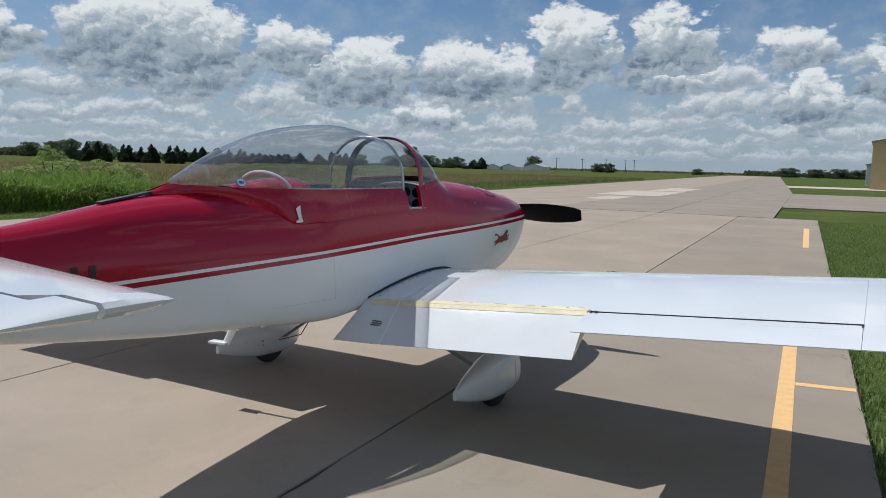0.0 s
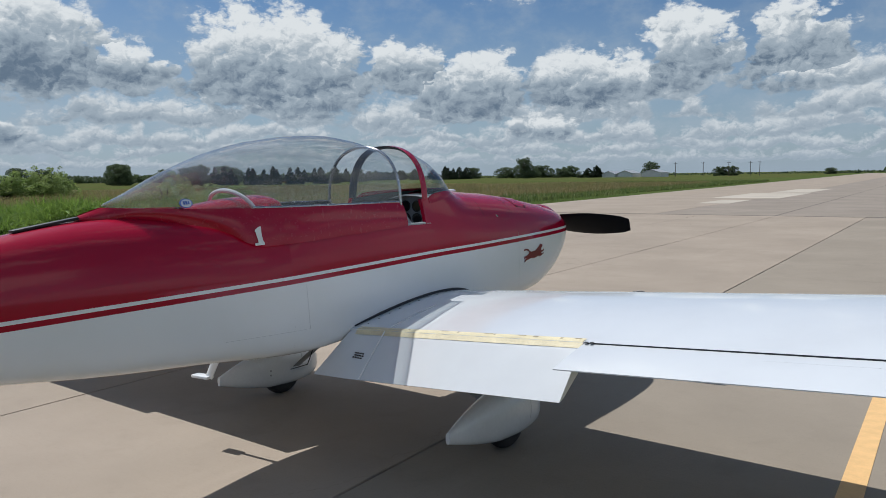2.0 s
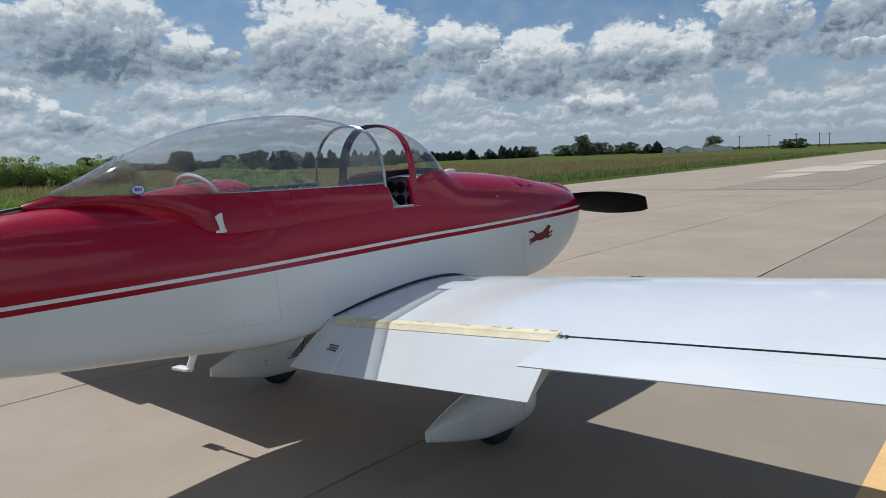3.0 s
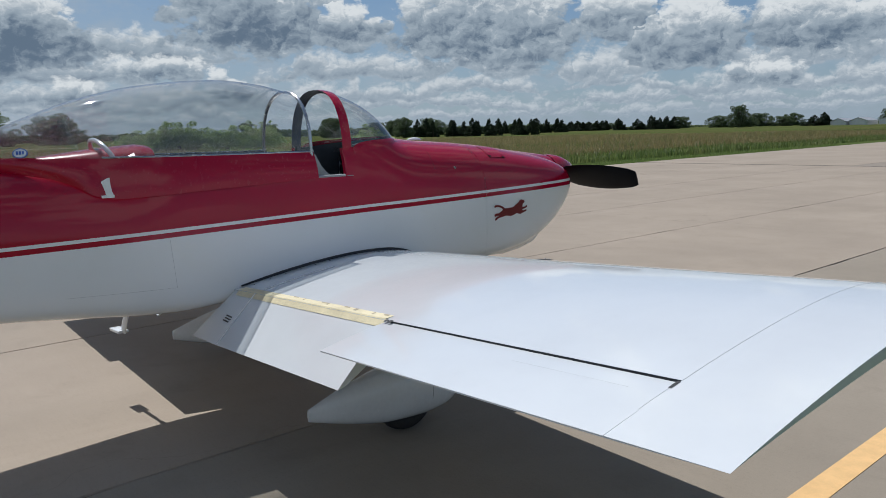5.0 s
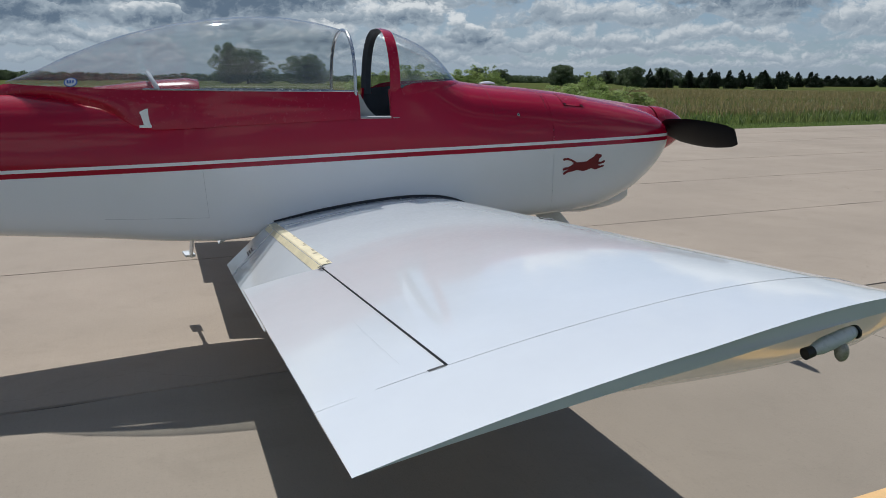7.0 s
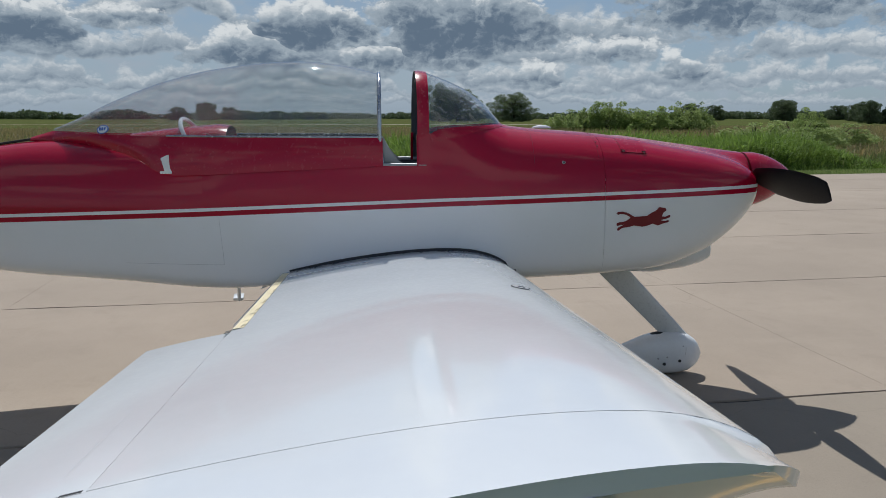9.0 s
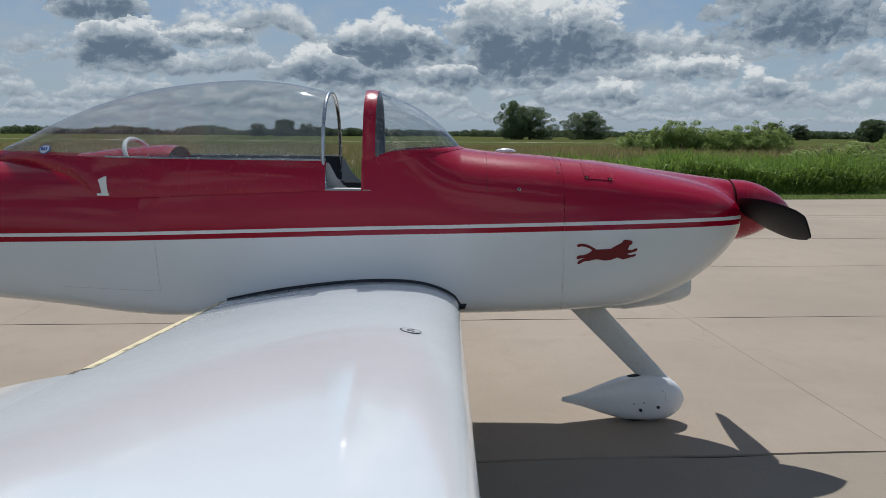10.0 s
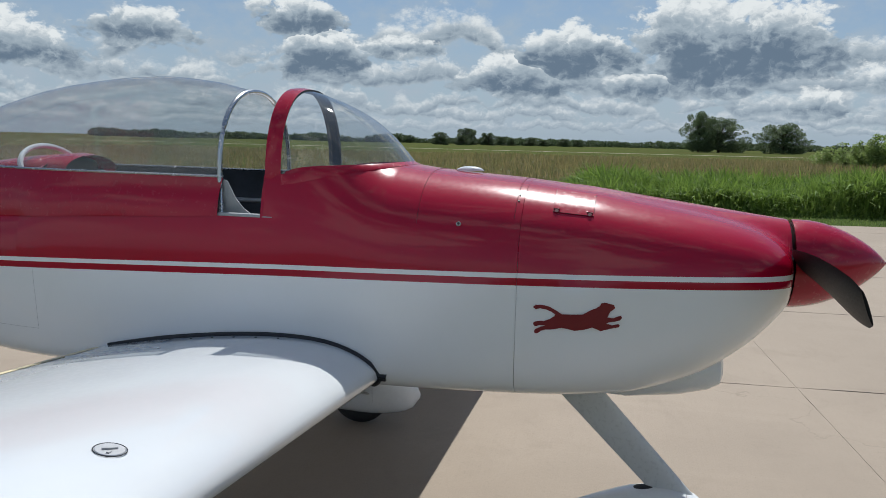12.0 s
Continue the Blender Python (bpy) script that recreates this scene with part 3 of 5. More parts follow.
def foot_z(y):
    """Height of the windscreen's foot along the deck."""
    return 1.607 + 0.047 * max(0.0, min(1.0, (y + 0.255) / 0.465))


def screen_foot(a):
    """The windscreen's foot, on the deck, from one side round the front to the other."""
    y = -0.255 + 0.4645 * abs(math.sin(a)) ** 0.85
    return Vector((math.copysign(side_x(y, foot_z(y)), math.cos(a)) if abs(math.cos(a)) > 1e-6 else 0.0, y, foot_z(y)))


def build_fuselage():
    rows = [ring(y) for y in span_of(-4.10, -1.55, 0.06)]
    tail = weld(grid_mesh(rows))
    fus = part("fuselage", tail, M["paint"], plane, "red over white fuselage with a white pinstripe")
    part("fuselage_midsection", weld(grid_mesh([ring(y, 1.425) for y in span_of(-1.55, -0.30, 0.06)])), M["paint"], plane)
    ys = span_of(-0.325, 0.10, 0.04) + [0.14, 0.17, 0.19, 0.20, 0.207]
    front = [ring(y, foot_z(y)) for y in ys]
    part("windscreen_surround", weld(grid_mesh(front)), M["paint"], plane)
    part("forward_fuselage", weld(grid_mesh([ring(y) for y in span_of(0.207, 0.7548, 0.05)])), M["paint"], plane)
    # bulkheads and the dark cockpit lining
    liner = grid_mesh([[Vector((p.x * 0.955, p.y, p.z + 0.012 if p.z < 1.0 else p.z - 0.004)) for p in ring(y, 1.42)] for y in span_of(-1.56, 0.30, 0.1)])
    part("surround_lining", grid_mesh([[Vector((p.x * 0.966, p.y, p.z + 0.012 if p.z < 1.0 else p.z - 0.006)) for p in ring(y, foot_z(y))] for y in ys[:-1]]), M["liner"], plane)
    part("cockpit_lining", liner, M["liner"], plane, "dark grey cockpit lining")
    bm = bmesh.new()
    bm.faces.new([bm.verts.new(p) for p in ring(-1.55)])
    part("rear_bulkhead", bm, M["liner"], plane, smooth=False)
    bm = bmesh.new()
    bm.faces.new([bm.verts.new(p) for p in ring(0.30, 1.6)])
    part("firewall", bm, M["liner"], plane, smooth=False)
    # near-black sheet behind the cowling seam gives the joint its shade
    bm = bmesh.new()
    bm.faces.new([bm.verts.new((p.x * 0.985, p.y, 1.17 + (p.z - 1.17) * 0.985)) for p in ring(0.755)])
    part("cowling_joint", bm, M["gap"], plane, smooth=False)
    # side rails of the cockpit opening
    for s in (1, -1):
        pts = [(s * (side_x(y, 1.425) - 0.012), y, 1.428) for y in span_of(-1.55, -0.28, 0.1)]
        part("canopy_rail", tube(pts, 0.012, 8), M["grey"], plane, "grey canopy rail")
    # lower side panel outline
    for s in (1, -1):
        pts = [(s * (side_x(y, 0.868 - 0.02 * (y + 1.44)) + 0.001), y, 0.868 - 0.02 * (y + 1.44)) for y in span_of(-2.0, -1.44, 0.06)]
        part("panel_line", tube(pts, 0.0007, 4), M["line"], plane)
        pts = [(s * (side_x(-1.44 - 0.02 * k, 0.868 + 0.27 * k) + 0.001), -1.44 - 0.02 * k, 0.868 + 0.27 * k) for k in span_of(0, 1, 0.1)]
        part("panel_line", tube(pts, 0.0007, 4), M["line"], plane)
    # track of the sliding canopy on the spine
    bm = box(bmesh.new(), (0, -2.745, 1.550), (0.045, 0.34, 0.014), Euler((0.150, 0, 0)).to_matrix(), 0.004)
    part("canopy_track", bm, M["black"], plane, "dark canopy slide track")
    return fus


def build_cowling():
    ys = span_of(0.7562, 1.60, 0.05) + [1.64, 1.67, 1.70, 1.72, 1.735, 1.748, 1.757, 1.764, 1.770]
    cowl = part("cowling", weld(grid_mesh([ring(y) for y in ys])), M["paint"], plane, "red over white engine cowling")
    bm = bmesh.new()
    bm.faces.new([bm.verts.new(p) for p in ring(1.770)])
    part("cowling_face", bm, M["red"], cowl, smooth=False)
    for s in (1, -1):
        bm = bmesh.new()
        disc(bm, (s * 0.150, 1.769, 1.310), (0, 1, 0), 0.050, 0.008, 24)
        part("air_inlet", bm, M["black"], cowl, "dark cooling air inlet")
    # intake scoop under the chin
    rows = []
    for y, zc, w, h in ((0.82, 0.800, 0.12, 0.03), (0.98, 0.790, 0.18, 0.065), (1.18, 0.803, 0.20, 0.088), (1.38, 0.832, 0.195, 0.092), (1.50, 0.855, 0.18, 0.085), (1.545, 0.866, 0.165, 0.072), (1.556, 0.870, 0.135, 0.052)):
        rows.append([(w * math.copysign(abs(math.cos(a)) ** 0.7, math.cos(a)), y, zc + h * math.copysign(abs(math.sin(a)) ** 0.7, math.sin(a))) for a in (2 * math.pi * k / 28 for k in range(28))])
    bm = grid_mesh(rows, True)
    bm.verts.ensure_lookup_table()
    bm.faces.new(bm.verts[-28:])
    bmesh.ops.recalc_face_normals(bm, faces=bm.faces)
    part("air_scoop", bm, M["white"], cowl, "white carburettor air scoop")
    # oil door, its hinges and the seam line across the top
    def on(y, z, off=0.003):
        return Vector((side_x(y, z) + off, y, z))

    def top_on(y, x, off=0.003):
        return Vector((x, y, deck_z(y, x) + off))
    door = [[top_on(y, x, 0.004) for x in span_of(0.215, 0.365, 0.02)] for y in span_of(0.872, 1.025, 0.03)]
    part("oil_door", grid_mesh(door, flip=True), M["red"], cowl, "small red oil access door")
    edge = [top_on(0.872, x) for x in span_of(0.215, 0.365, 0.03)] + [top_on(y, 0.365) for y in span_of(0.872, 1.025, 0.03)] + [top_on(1.025, x) for x in span_of(0.365, 0.215, 0.03)]
    part("door_seam", tube(edge, 0.0011, 5), M["seam_red"], cowl)
    for y in (0.885, 1.01):
        part("hinge", disc(bmesh.new(), top_on(y, 0.362, 0.004), (0.7, 0, 0.7), 0.008, 0.006, 10), M["seam_red"], cowl)
        part("hinge_pin", tube([top_on(y - 0.012, 0.356, 0.006), top_on(y + 0.012, 0.356, 0.006)], 0.003, 6), M["seam_red"], cowl)
    for y, reach in ((0.728, 0.40), (0.345, 0.42)):
        pts = [top_on(y, x, 0.0008) for x in span_of(-reach, reach, 0.02)]
        part("seam", tube(pts, 0.0008, 4), M["seam_red"], plane)
    for y, z in ((0.515, 1.442),):
        p = on(y, z)
        part("fastener", disc(bmesh.new(), p, (0.75, 0, 0.55), 0.010, 0.004, 14), M["grey"], plane, "steel fastener")
        part("fastener_slot", disc(bmesh.new(), p + Vector((0.75, 0, 0.55)) * 0.003, (0.75, 0, 0.55), 0.0055, 0.003, 12), M["black"], plane)
    for y, x in ((0.735, 0.30), (0.735, 0.335)):
        part("screw", disc(bmesh.new(), top_on(y, x, 0.002), (0.5, 0, 0.8), 0.004, 0.003, 8), M["decal_dark"], plane)
    part("screw", disc(bmesh.new(), (0.352, 1.712, 1.235), (0.8, 0.5, 0), 0.010, 0.008, 10), M["black"], cowl)
    # low antenna on the top deck
    rows = []
    for k in range(9):
        a = math.pi * k / 8
        rows.append([(0.028 * math.cos(b) * math.sin(a), 0.47 - 0.062 * math.cos(a), 1.632 + 0.020 * math.sin(a) * max(0, math.sin(b))) for b in span_of(0, math.pi, 0.4)])
    part("antenna", weld(grid_mesh(rows)), M["white"], plane, "small white blister antenna")
    return cowl


def build_propeller():
    hub = thing("propeller", (0, 1.83, 1.300), "", "")
    hub.parent = plane
    for key in ("label", "category"):
        if key in hub:
            del hub[key]
    rows = []
    for k in range(17):
        u = k / 16
        y = -0.045 + 0.36 * u
        r = 0.176 * (1 - max(0, (u - 0.10) / 0.90) ** 1.7) ** 0.80 + (0.002 if u < 0.1 else 0)
        rows.append([(max(r, 0.004) * math.cos(a), y, max(r, 0.004) * math.sin(a) + 0.02 * u) for a in (2 * math.pi * j / 40 for j in range(40))])
    bm = grid_mesh(rows, True)
    bm.verts.ensure_lookup_table()
    bm.faces.new(bm.verts[:40]), bm.faces.new(bm.verts[-40:])
    bmesh.ops.recalc_face_normals(bm, faces=bm.faces)
    part("spinner", bm, M["red"], hub, "pointed red spinner")
    bm = bmesh.new()
    disc(bm, (0, -0.052, 0), (0, 1, 0), 0.170, 0.012, 40)
    part("spinner_backplate", bm, M["black"], hub)
    for s in (1, -1):
        rows = []
        for k in range(15):
            u = k / 14
            r = 0.03 + 0.90 * u
            g = max(0.0, min(1.0, (u - 0.10) / 0.17))
            chord = 0.068 + 0.105 * g * g * (3 - 2 * g) + 0.075 * math.sin(math.pi * u) * g - 0.040 * u * u
            if u > 0.93:
                chord *= 1 - 0.18 * ((u - 0.93) / 0.07) ** 2
            pitch = radians(54 - 34 * u)
            thick = 0.030 * (1 - u) + 0.010
            sweep = -0.01 + 0.012 * u
            row = []
            for j in range(16):
                a = 2 * math.pi * j / 16
                c, t = 0.5 * chord * math.cos(a), 0.5 * thick * math.sin(a)
                y = c * math.sin(pitch) + t * math.cos(pitch)
                z = -(c * math.cos(pitch)) + t * math.sin(pitch)
                row.append((s * r, y * 1.0 + sweep, s * z + 0.01))
            rows.append(row)
        bm = grid_mesh(rows, True)
        bm.verts.ensure_lookup_table()
        bm.faces.new(bm.verts[:16]), bm.faces.new(bm.verts[-16:])
        bmesh.ops.recalc_face_normals(bm, faces=bm.faces)
        part("blade", bm, M["prop"], hub, "matte black propeller blade")


# wing planform: chord line heights rise outboard
LE_Y, TE_Y, TIP_X, ROOT_X = 0.201, -1.422, 3.81, 0.36


def wing_z(x):
    return 0.775 + 0.0705 * abs(x), 0.711 + 0.0705 * abs(x)


def airfoil(c):
    """Upper and lower height of the section at chord fraction c, by chord length."""
    t = 0.145
    yt = 5 * t * (0.2969 * math.sqrt(c) - 0.126 * c - 0.3516 * c**2 + 0.2843 * c**3 - 0.1015 * c**4)
    camber = 0.0185 * (1 - ((c - 0.18) / 0.82) ** 2) if c > 0.18 else 0.0185 * (1 - ((0.18 - c) / 0.18) ** 2)
    return camber + yt, camber - yt


def wing_at(x, y, upper=True, off=0.0):
    zl, zt = wing_z(x)
    c = (LE_Y - y) / (LE_Y - TE_Y)
    c = min(max(c, 0.0), 1.0)
    k = airfoil(c)[0 if upper else 1] * (LE_Y - TE_Y)
    return Vector((x, y, zl + (zt - zl) * c + k + off))


def wing_ring(x, c_end=1.0, steps=26, squeeze=0.0, c_start=0.0):
    """Closed section from the rear edge over the top to the nose and back below."""
    cs = [c_start + (c_end - c_start) * (0.5 - 0.5 * math.cos(math.pi * i / steps)) for i in range(steps + 1)]
    up, lo = [], []
    for c in cs:
        y = LE_Y + (TE_Y - LE_Y) * c
        u, d = wing_at(x, y, True), wing_at(x, y, False)
        d = d.lerp(u, squeeze)
        if c_start and c < c_start + 0.12:
            k = 1 - (c - c_start) / 0.12
            m = u.lerp(d, 0.5)
            u, d = u.lerp(m, 0.35 * k * (1 - squeeze)), d.lerp(m, 0.9 * k)
        up.append(u), lo.append(d)
    return up[::-1] + lo[1:]


HINGE_Y = -1.115
C_HINGE = (LE_Y - HINGE_Y) / (LE_Y - TE_Y)
AIL_IN, AIL_OUT, FLAP_IN = 2.03, 3.47, 0.42


def mirrored(bm, s):
    if s < 0:
        for v in bm.verts:
            v.co.x = -v.co.x
        bmesh.ops.reverse_faces(bm, faces=bm.faces)
    return bm


def build_wing(s):
    side = "right" if s > 0 else "left"
    rows = [wing_ring(x, C_HINGE) for x in span_of(ROOT_X, AIL_OUT, 0.12)]
    bm = grid_mesh(rows, True)
    bm.verts.ensure_lookup_table()
    cnt = len(rows[0])
    bm.faces.new(bm.verts[:cnt])
    wing = part("wing", mirrored(weld(bm), s), M["wing"], plane, "glossy white metal wing")
    # tip: the upper skin runs on, the lower skin sweeps up to meet it
    xs = span_of(AIL_OUT + 0.0006, TIP_X, 0.03)
    rows = []
    for x in xs:
        u = (x - xs[0]) / (xs[-1] - xs[0])
        r = wing_ring(x, 1.0, 26, min(0.985, u**1.5), 0.105 * u**2)
        # an outer face under the edge, deepest over the thick part of the section
        for i in range(1, 27):
            c = 0.5 - 0.5 * math.cos(math.pi * i / 26)
            rim = u * u * (0.006 * min(1, 4 * (1 - c)) + 0.034 * math.sin(math.pi * c**0.55))
            r[26 + i].z = min(r[26 + i].z, r[26 - i].z - rim)
        r = [Vector((p.x - 0.085 * u**2 * max(0.0, (p.y + 0.7) / 0.8) ** 1.3, p.y, p.z)) for p in r]
        rows.append(r)
    bm = grid_mesh(rows, True)
    bm.verts.ensure_lookup_table()
    cnt = len(rows[0])
    bm.faces.new(bm.verts[:cnt])
    bm.faces.new(bm.verts[-cnt:])
    part("wing_tip", mirrored(weld(bm), s), M["wing"], wing, "white fibreglass wing tip, underside sweeping up")
    seam = [wing_at(AIL_OUT + 0.0015, y, True, 0.0006) for y in span_of(HINGE_Y, LE_Y - 0.004, 0.04)]
    part("tip_seam", mirrored(tube(seam, 0.0004, 4), s), M["line"], wing)
    # aileron, neutral
    rows = []
    for x in span_of(AIL_IN, AIL_OUT - 0.0015, 0.12):
        top = [wing_at(x, y, True, -0.0075 * ((y - TE_Y) / (HINGE_Y - TE_Y)) ** 2) for y in span_of(TE_Y, HINGE_Y + 0.006, 0.05)]
        bot = [wing_at(x, y, False) for y in span_of(HINGE_Y - 0.010, TE_Y, 0.05)]
        nose = [Vector((x, HINGE_Y + 0.012, (top[-1].z + bot[0].z) / 2))]
        rows.append(top + nose + bot)
    bm = grid_mesh(rows, True)
    bm.verts.ensure_lookup_table()
    cnt = len(rows[0])
    bm.faces.new(bm.verts[:cnt]), bm.faces.new(bm.verts[-cnt:])
    part("aileron", mirrored(weld(bm), s), M["wing"], wing, "white aileron")
    # dark strips coloured as the shade in the hinge gap and at its outboard end
    gap = [[wing_at(x, HINGE_Y, True, dz) + Vector((0, -0.0008, 0)) for dz in (-0.0004, -0.012)] for x in span_of(AIL_IN + 0.02, AIL_OUT, 0.2)]
    part("hinge_gap", mirrored(grid_mesh(gap, flip=False), s), M["gap"], wing, "dark strip in place of the shade in the aileron hinge gap", False)
    rib = [[wing_at(x, y, True, 0.0012) for x in (AIL_OUT - 0.008, AIL_OUT + 0.003)] for y in span_of(HINGE_Y - 0.008, HINGE_Y - 0.050, 0.02)]
    part("hinge_gap", mirrored(grid_mesh(rib), s), M["gap"], wing, smooth=False)
    pts = [wing_at(AIL_OUT - 0.003, y, True, 0.0006) for y in span_of(HINGE_Y - 0.05, HINGE_Y - 0.17, 0.03)]
    part("aileron_seam", mirrored(tube(pts, 0.0006, 4), s), M["line"], wing)
    pts = [wing_at(x, HINGE_Y - 0.085, True, 0.0002) for x in span_of(2.90, 3.36, 0.1)]
    part("aileron_seam", mirrored(tube(pts, 0.0002, 4), s), M["line"], wing)
    # flap, lowered
    rows = []
    for x in span_of(FLAP_IN, AIL_IN - 0.006, 0.1):
        hin = wing_at(x, HINGE_Y + 0.01)
        xx = x - 0.10 * max(0, (0.62 - x) / 0.2)
        te = Vector((xx if x < 0.62 else x, -1.350, hin.z - 0.252))
        n = Vector((0, -0.75, 0.66))
        row = []
        for u in span_of(0, 1, 0.1):
            row.append(hin.lerp(te, u) + n * (0.002 * math.sin(math.pi * u ** 0.6) * (1 - u * 0.6)))
        low = []
        for u in span_of(1, 0, 0.1):
            low.append(hin.lerp(te, u) - n * (0.010 + 0.085 * (1 - u) ** 0.9))
        low[0] = te - n * 0.004
        rows.append(row + low)
    bm = grid_mesh(rows, True)
    bm.verts.ensure_lookup_table()
    cnt = len(rows[0])
    bm.faces.new(bm.verts[:cnt]), bm.faces.new(bm.verts[-cnt:])
    part("flap", mirrored(weld(bm), s), M["wing"], wing, "white lowered wing flap")
    # aged tape over the flap gap
    rows = []
    for x in span_of(0.47, AIL_IN - 0.004, 0.04):
        hin = wing_at(x, HINGE_Y + 0.01)
        te = Vector((x, -1.350, hin.z - 0.252))
        a = wing_at(x, HINGE_Y + 0.046, True, 0.0010 + random.uniform(0, 0.0006))
        n = Vector((0, -0.75, 0.66))
        b = hin + Vector((0, -0.004, 0.0025 + random.uniform(0, 0.001)))
        c = hin.lerp(te, 0.12) + n * (0.003 + random.uniform(0, 0.001))
        rows.append([a, b, c])
    part("tape", mirrored(grid_mesh(rows), s), M["tape"], wing, "yellowed tape over the flap gap")
    for x, w, lo, hi in ((0.86, 0.012, 0.010, 0.040), (1.10, 0.05, 0.038, 0.046), (1.22, 0.014, 0.014, 0.044), (1.40, 0.06, 0.036, 0.045), (1.47, 0.012, 0.012, 0.042), (1.62, 0.05, 0.034, 0.045), (1.72, 0.030, 0.012, 0.044), (1.88, 0.016, 0.012, 0.040), (1.96, 0.04, 0.030, 0.044)):
        q = [[wing_at(xx + (0.010 if dy == lo else 0.0), HINGE_Y + dy, True, 0.0026) for dy in (hi, (hi + lo) / 2, lo)] for xx in (x, x + w * 0.5, x + w)]
        part("tape_stain", mirrored(grid_mesh(q), s), M["stain"], wing, smooth=False)
    # two small dark marks at the aileron's inboard end
    for k in range(2):
        q = [[wing_at(xx, HINGE_Y + dy, True, 0.0022) for dy in (0.004, -0.018)] for xx in (2.035 + 0.03 * k, 2.055 + 0.03 * k)]
        part("hinge_gap", mirrored(grid_mesh(q), s), M["gap"], wing, smooth=False)
    # fuel cap
    p = wing_at(1.826, 0.0, True, 0.0015)
    bm = bmesh.new()
    disc(bm, p, (-0.07, 0.17, 1), 0.036, 0.003, 28)
    part("fuel_cap", mirrored(bm, s), M["cap"], wing, "flush white fuel cap")
    bm = bmesh.new()
    box(bm, p + Vector((0, 0, 0.004)), (0.006, 0.036, 0.003), Euler((-0.17, 0, 0.9)).to_matrix())
    box(bm, p + Vector((0.018, 0.01, 0.003)), (0.012, 0.008, 0.003), Euler((-0.17, 0, 0.2)).to_matrix())
    part("cap_latch", mirrored(bm, s), M["grey"], wing, smooth=False)
    ringpts = [p + Vector((0.038 * math.cos(a), 0.038 * math.sin(a), 0.07 * 0.038 * math.cos(a) - 0.17 * 0.038 * math.sin(a))) for a in (2 * math.pi * k / 28 for k in range(29))]
    part("cap_seam", mirrored(tube(ringpts, 0.0014, 4), s), M["gap"], wing)
    # tip light: recessed housing with a clear lens
    base = Vector((3.758, -0.300, 1.086))
    rows = []
    for u in span_of(-1, 1, 0.125):
        r = 0.019 * (1 - abs(u) ** 6) ** 0.5 * (0.6 + 0.4 * min(1, (u + 1) * 1.6))
        rows.append([base + Vector((max(r, 0.002) * math.cos(a) * 0.9, 0.070 * u, max(r, 0.002) * math.sin(a) + 0.018 * u)) for a in (2 * math.pi * k / 16 for k in range(16))])
    part("tip_light", mirrored(weld(grid_mesh(rows, True)), s), M["leg"], wing, "white wing-tip light housing")
    bm = bmesh.new()
    bmesh.ops.create_uvsphere(bm, u_segments=16, v_segments=10, radius=0.016, matrix=Matrix.Translation(base + Vector((0.010, 0.022, -0.024))) @ Matrix.Diagonal((1.0, 1.0, 1.45, 1)))
    part("light_lens", mirrored(bm, s), M["lens"], wing, "clear strobe lens")
    for dy, r in ((-0.068, 0.014), (0.066, 0.0165)):
        bm = bmesh.new()
        disc(bm, base + Vector((0.002, dy, 0.018 * dy / 0.070)), (0, 1, 0.2), r, 0.022 if dy < 0 else 0.006, 16)
        part("light_collar", mirrored(bm, s), M["black"], wing)
    # root fairing and its rubber seal
    def foot(c, upper, lift):
        y = LE_Y + 0.034 - (LE_Y - TE_Y + 0.034) * c
        p = wing_at(0.40, min(y, LE_Y), upper)
        z = p.z + lift
        return Vector((side_x(y, z) + 0.004, y, z))
    seal = [foot(c, True, 0.006) for c in span_of(0.79, 0.0, 0.02)] + [foot(c, False, -0.006) for c in span_of(0.004, 0.05, 0.012)]
    radii = [0.005 + 0.006 * min(1, 6 * i / len(seal)) for i in range(len(seal))]
    part("root_seal", mirrored(tube(seal, 0.012, 8, radii), s), M["seal"], wing, "black rubber wing root seal")
    # narrow white line along the chord at x 0.70, carried on down the flap
    line = [wing_at(0.70, y, True, 0.0008) for y in span_of(-0.62, HINGE_Y + 0.06, 0.06)]
    part("walk_edge", mirrored(tube(line, 0.004, 5), s), M["decal_white"], wing)
    hin, n = wing_at(0.70, HINGE_Y + 0.01), Vector((0, -0.75, 0.66))
    te = Vector((0.70, -1.350, hin.z - 0.252))
    strip = []
    for u in span_of(0.02, 0.99, 0.1):
        p = hin.lerp(te, u) + n * (0.002 * math.sin(math.pi * u**0.6) * (1 - u * 0.6) + 0.0022)
        strip.append([p + Vector((-0.0065, 0, 0)), p + n * 0.004, p + Vector((0.0065, 0, 0))])
    part("flap_edge_strip", mirrored(grid_mesh(strip), s), M["decal_white"], wing)
    for k in range(9):
        y = -0.22 - 0.10 * k
        p = wing_at(0.475, y, True, 0.001)
        part("rivet", mirrored(disc(bmesh.new(), p, (0, 0, 1), 0.0055, 0.003, 8), s), M["gap"], wing)
    return wing


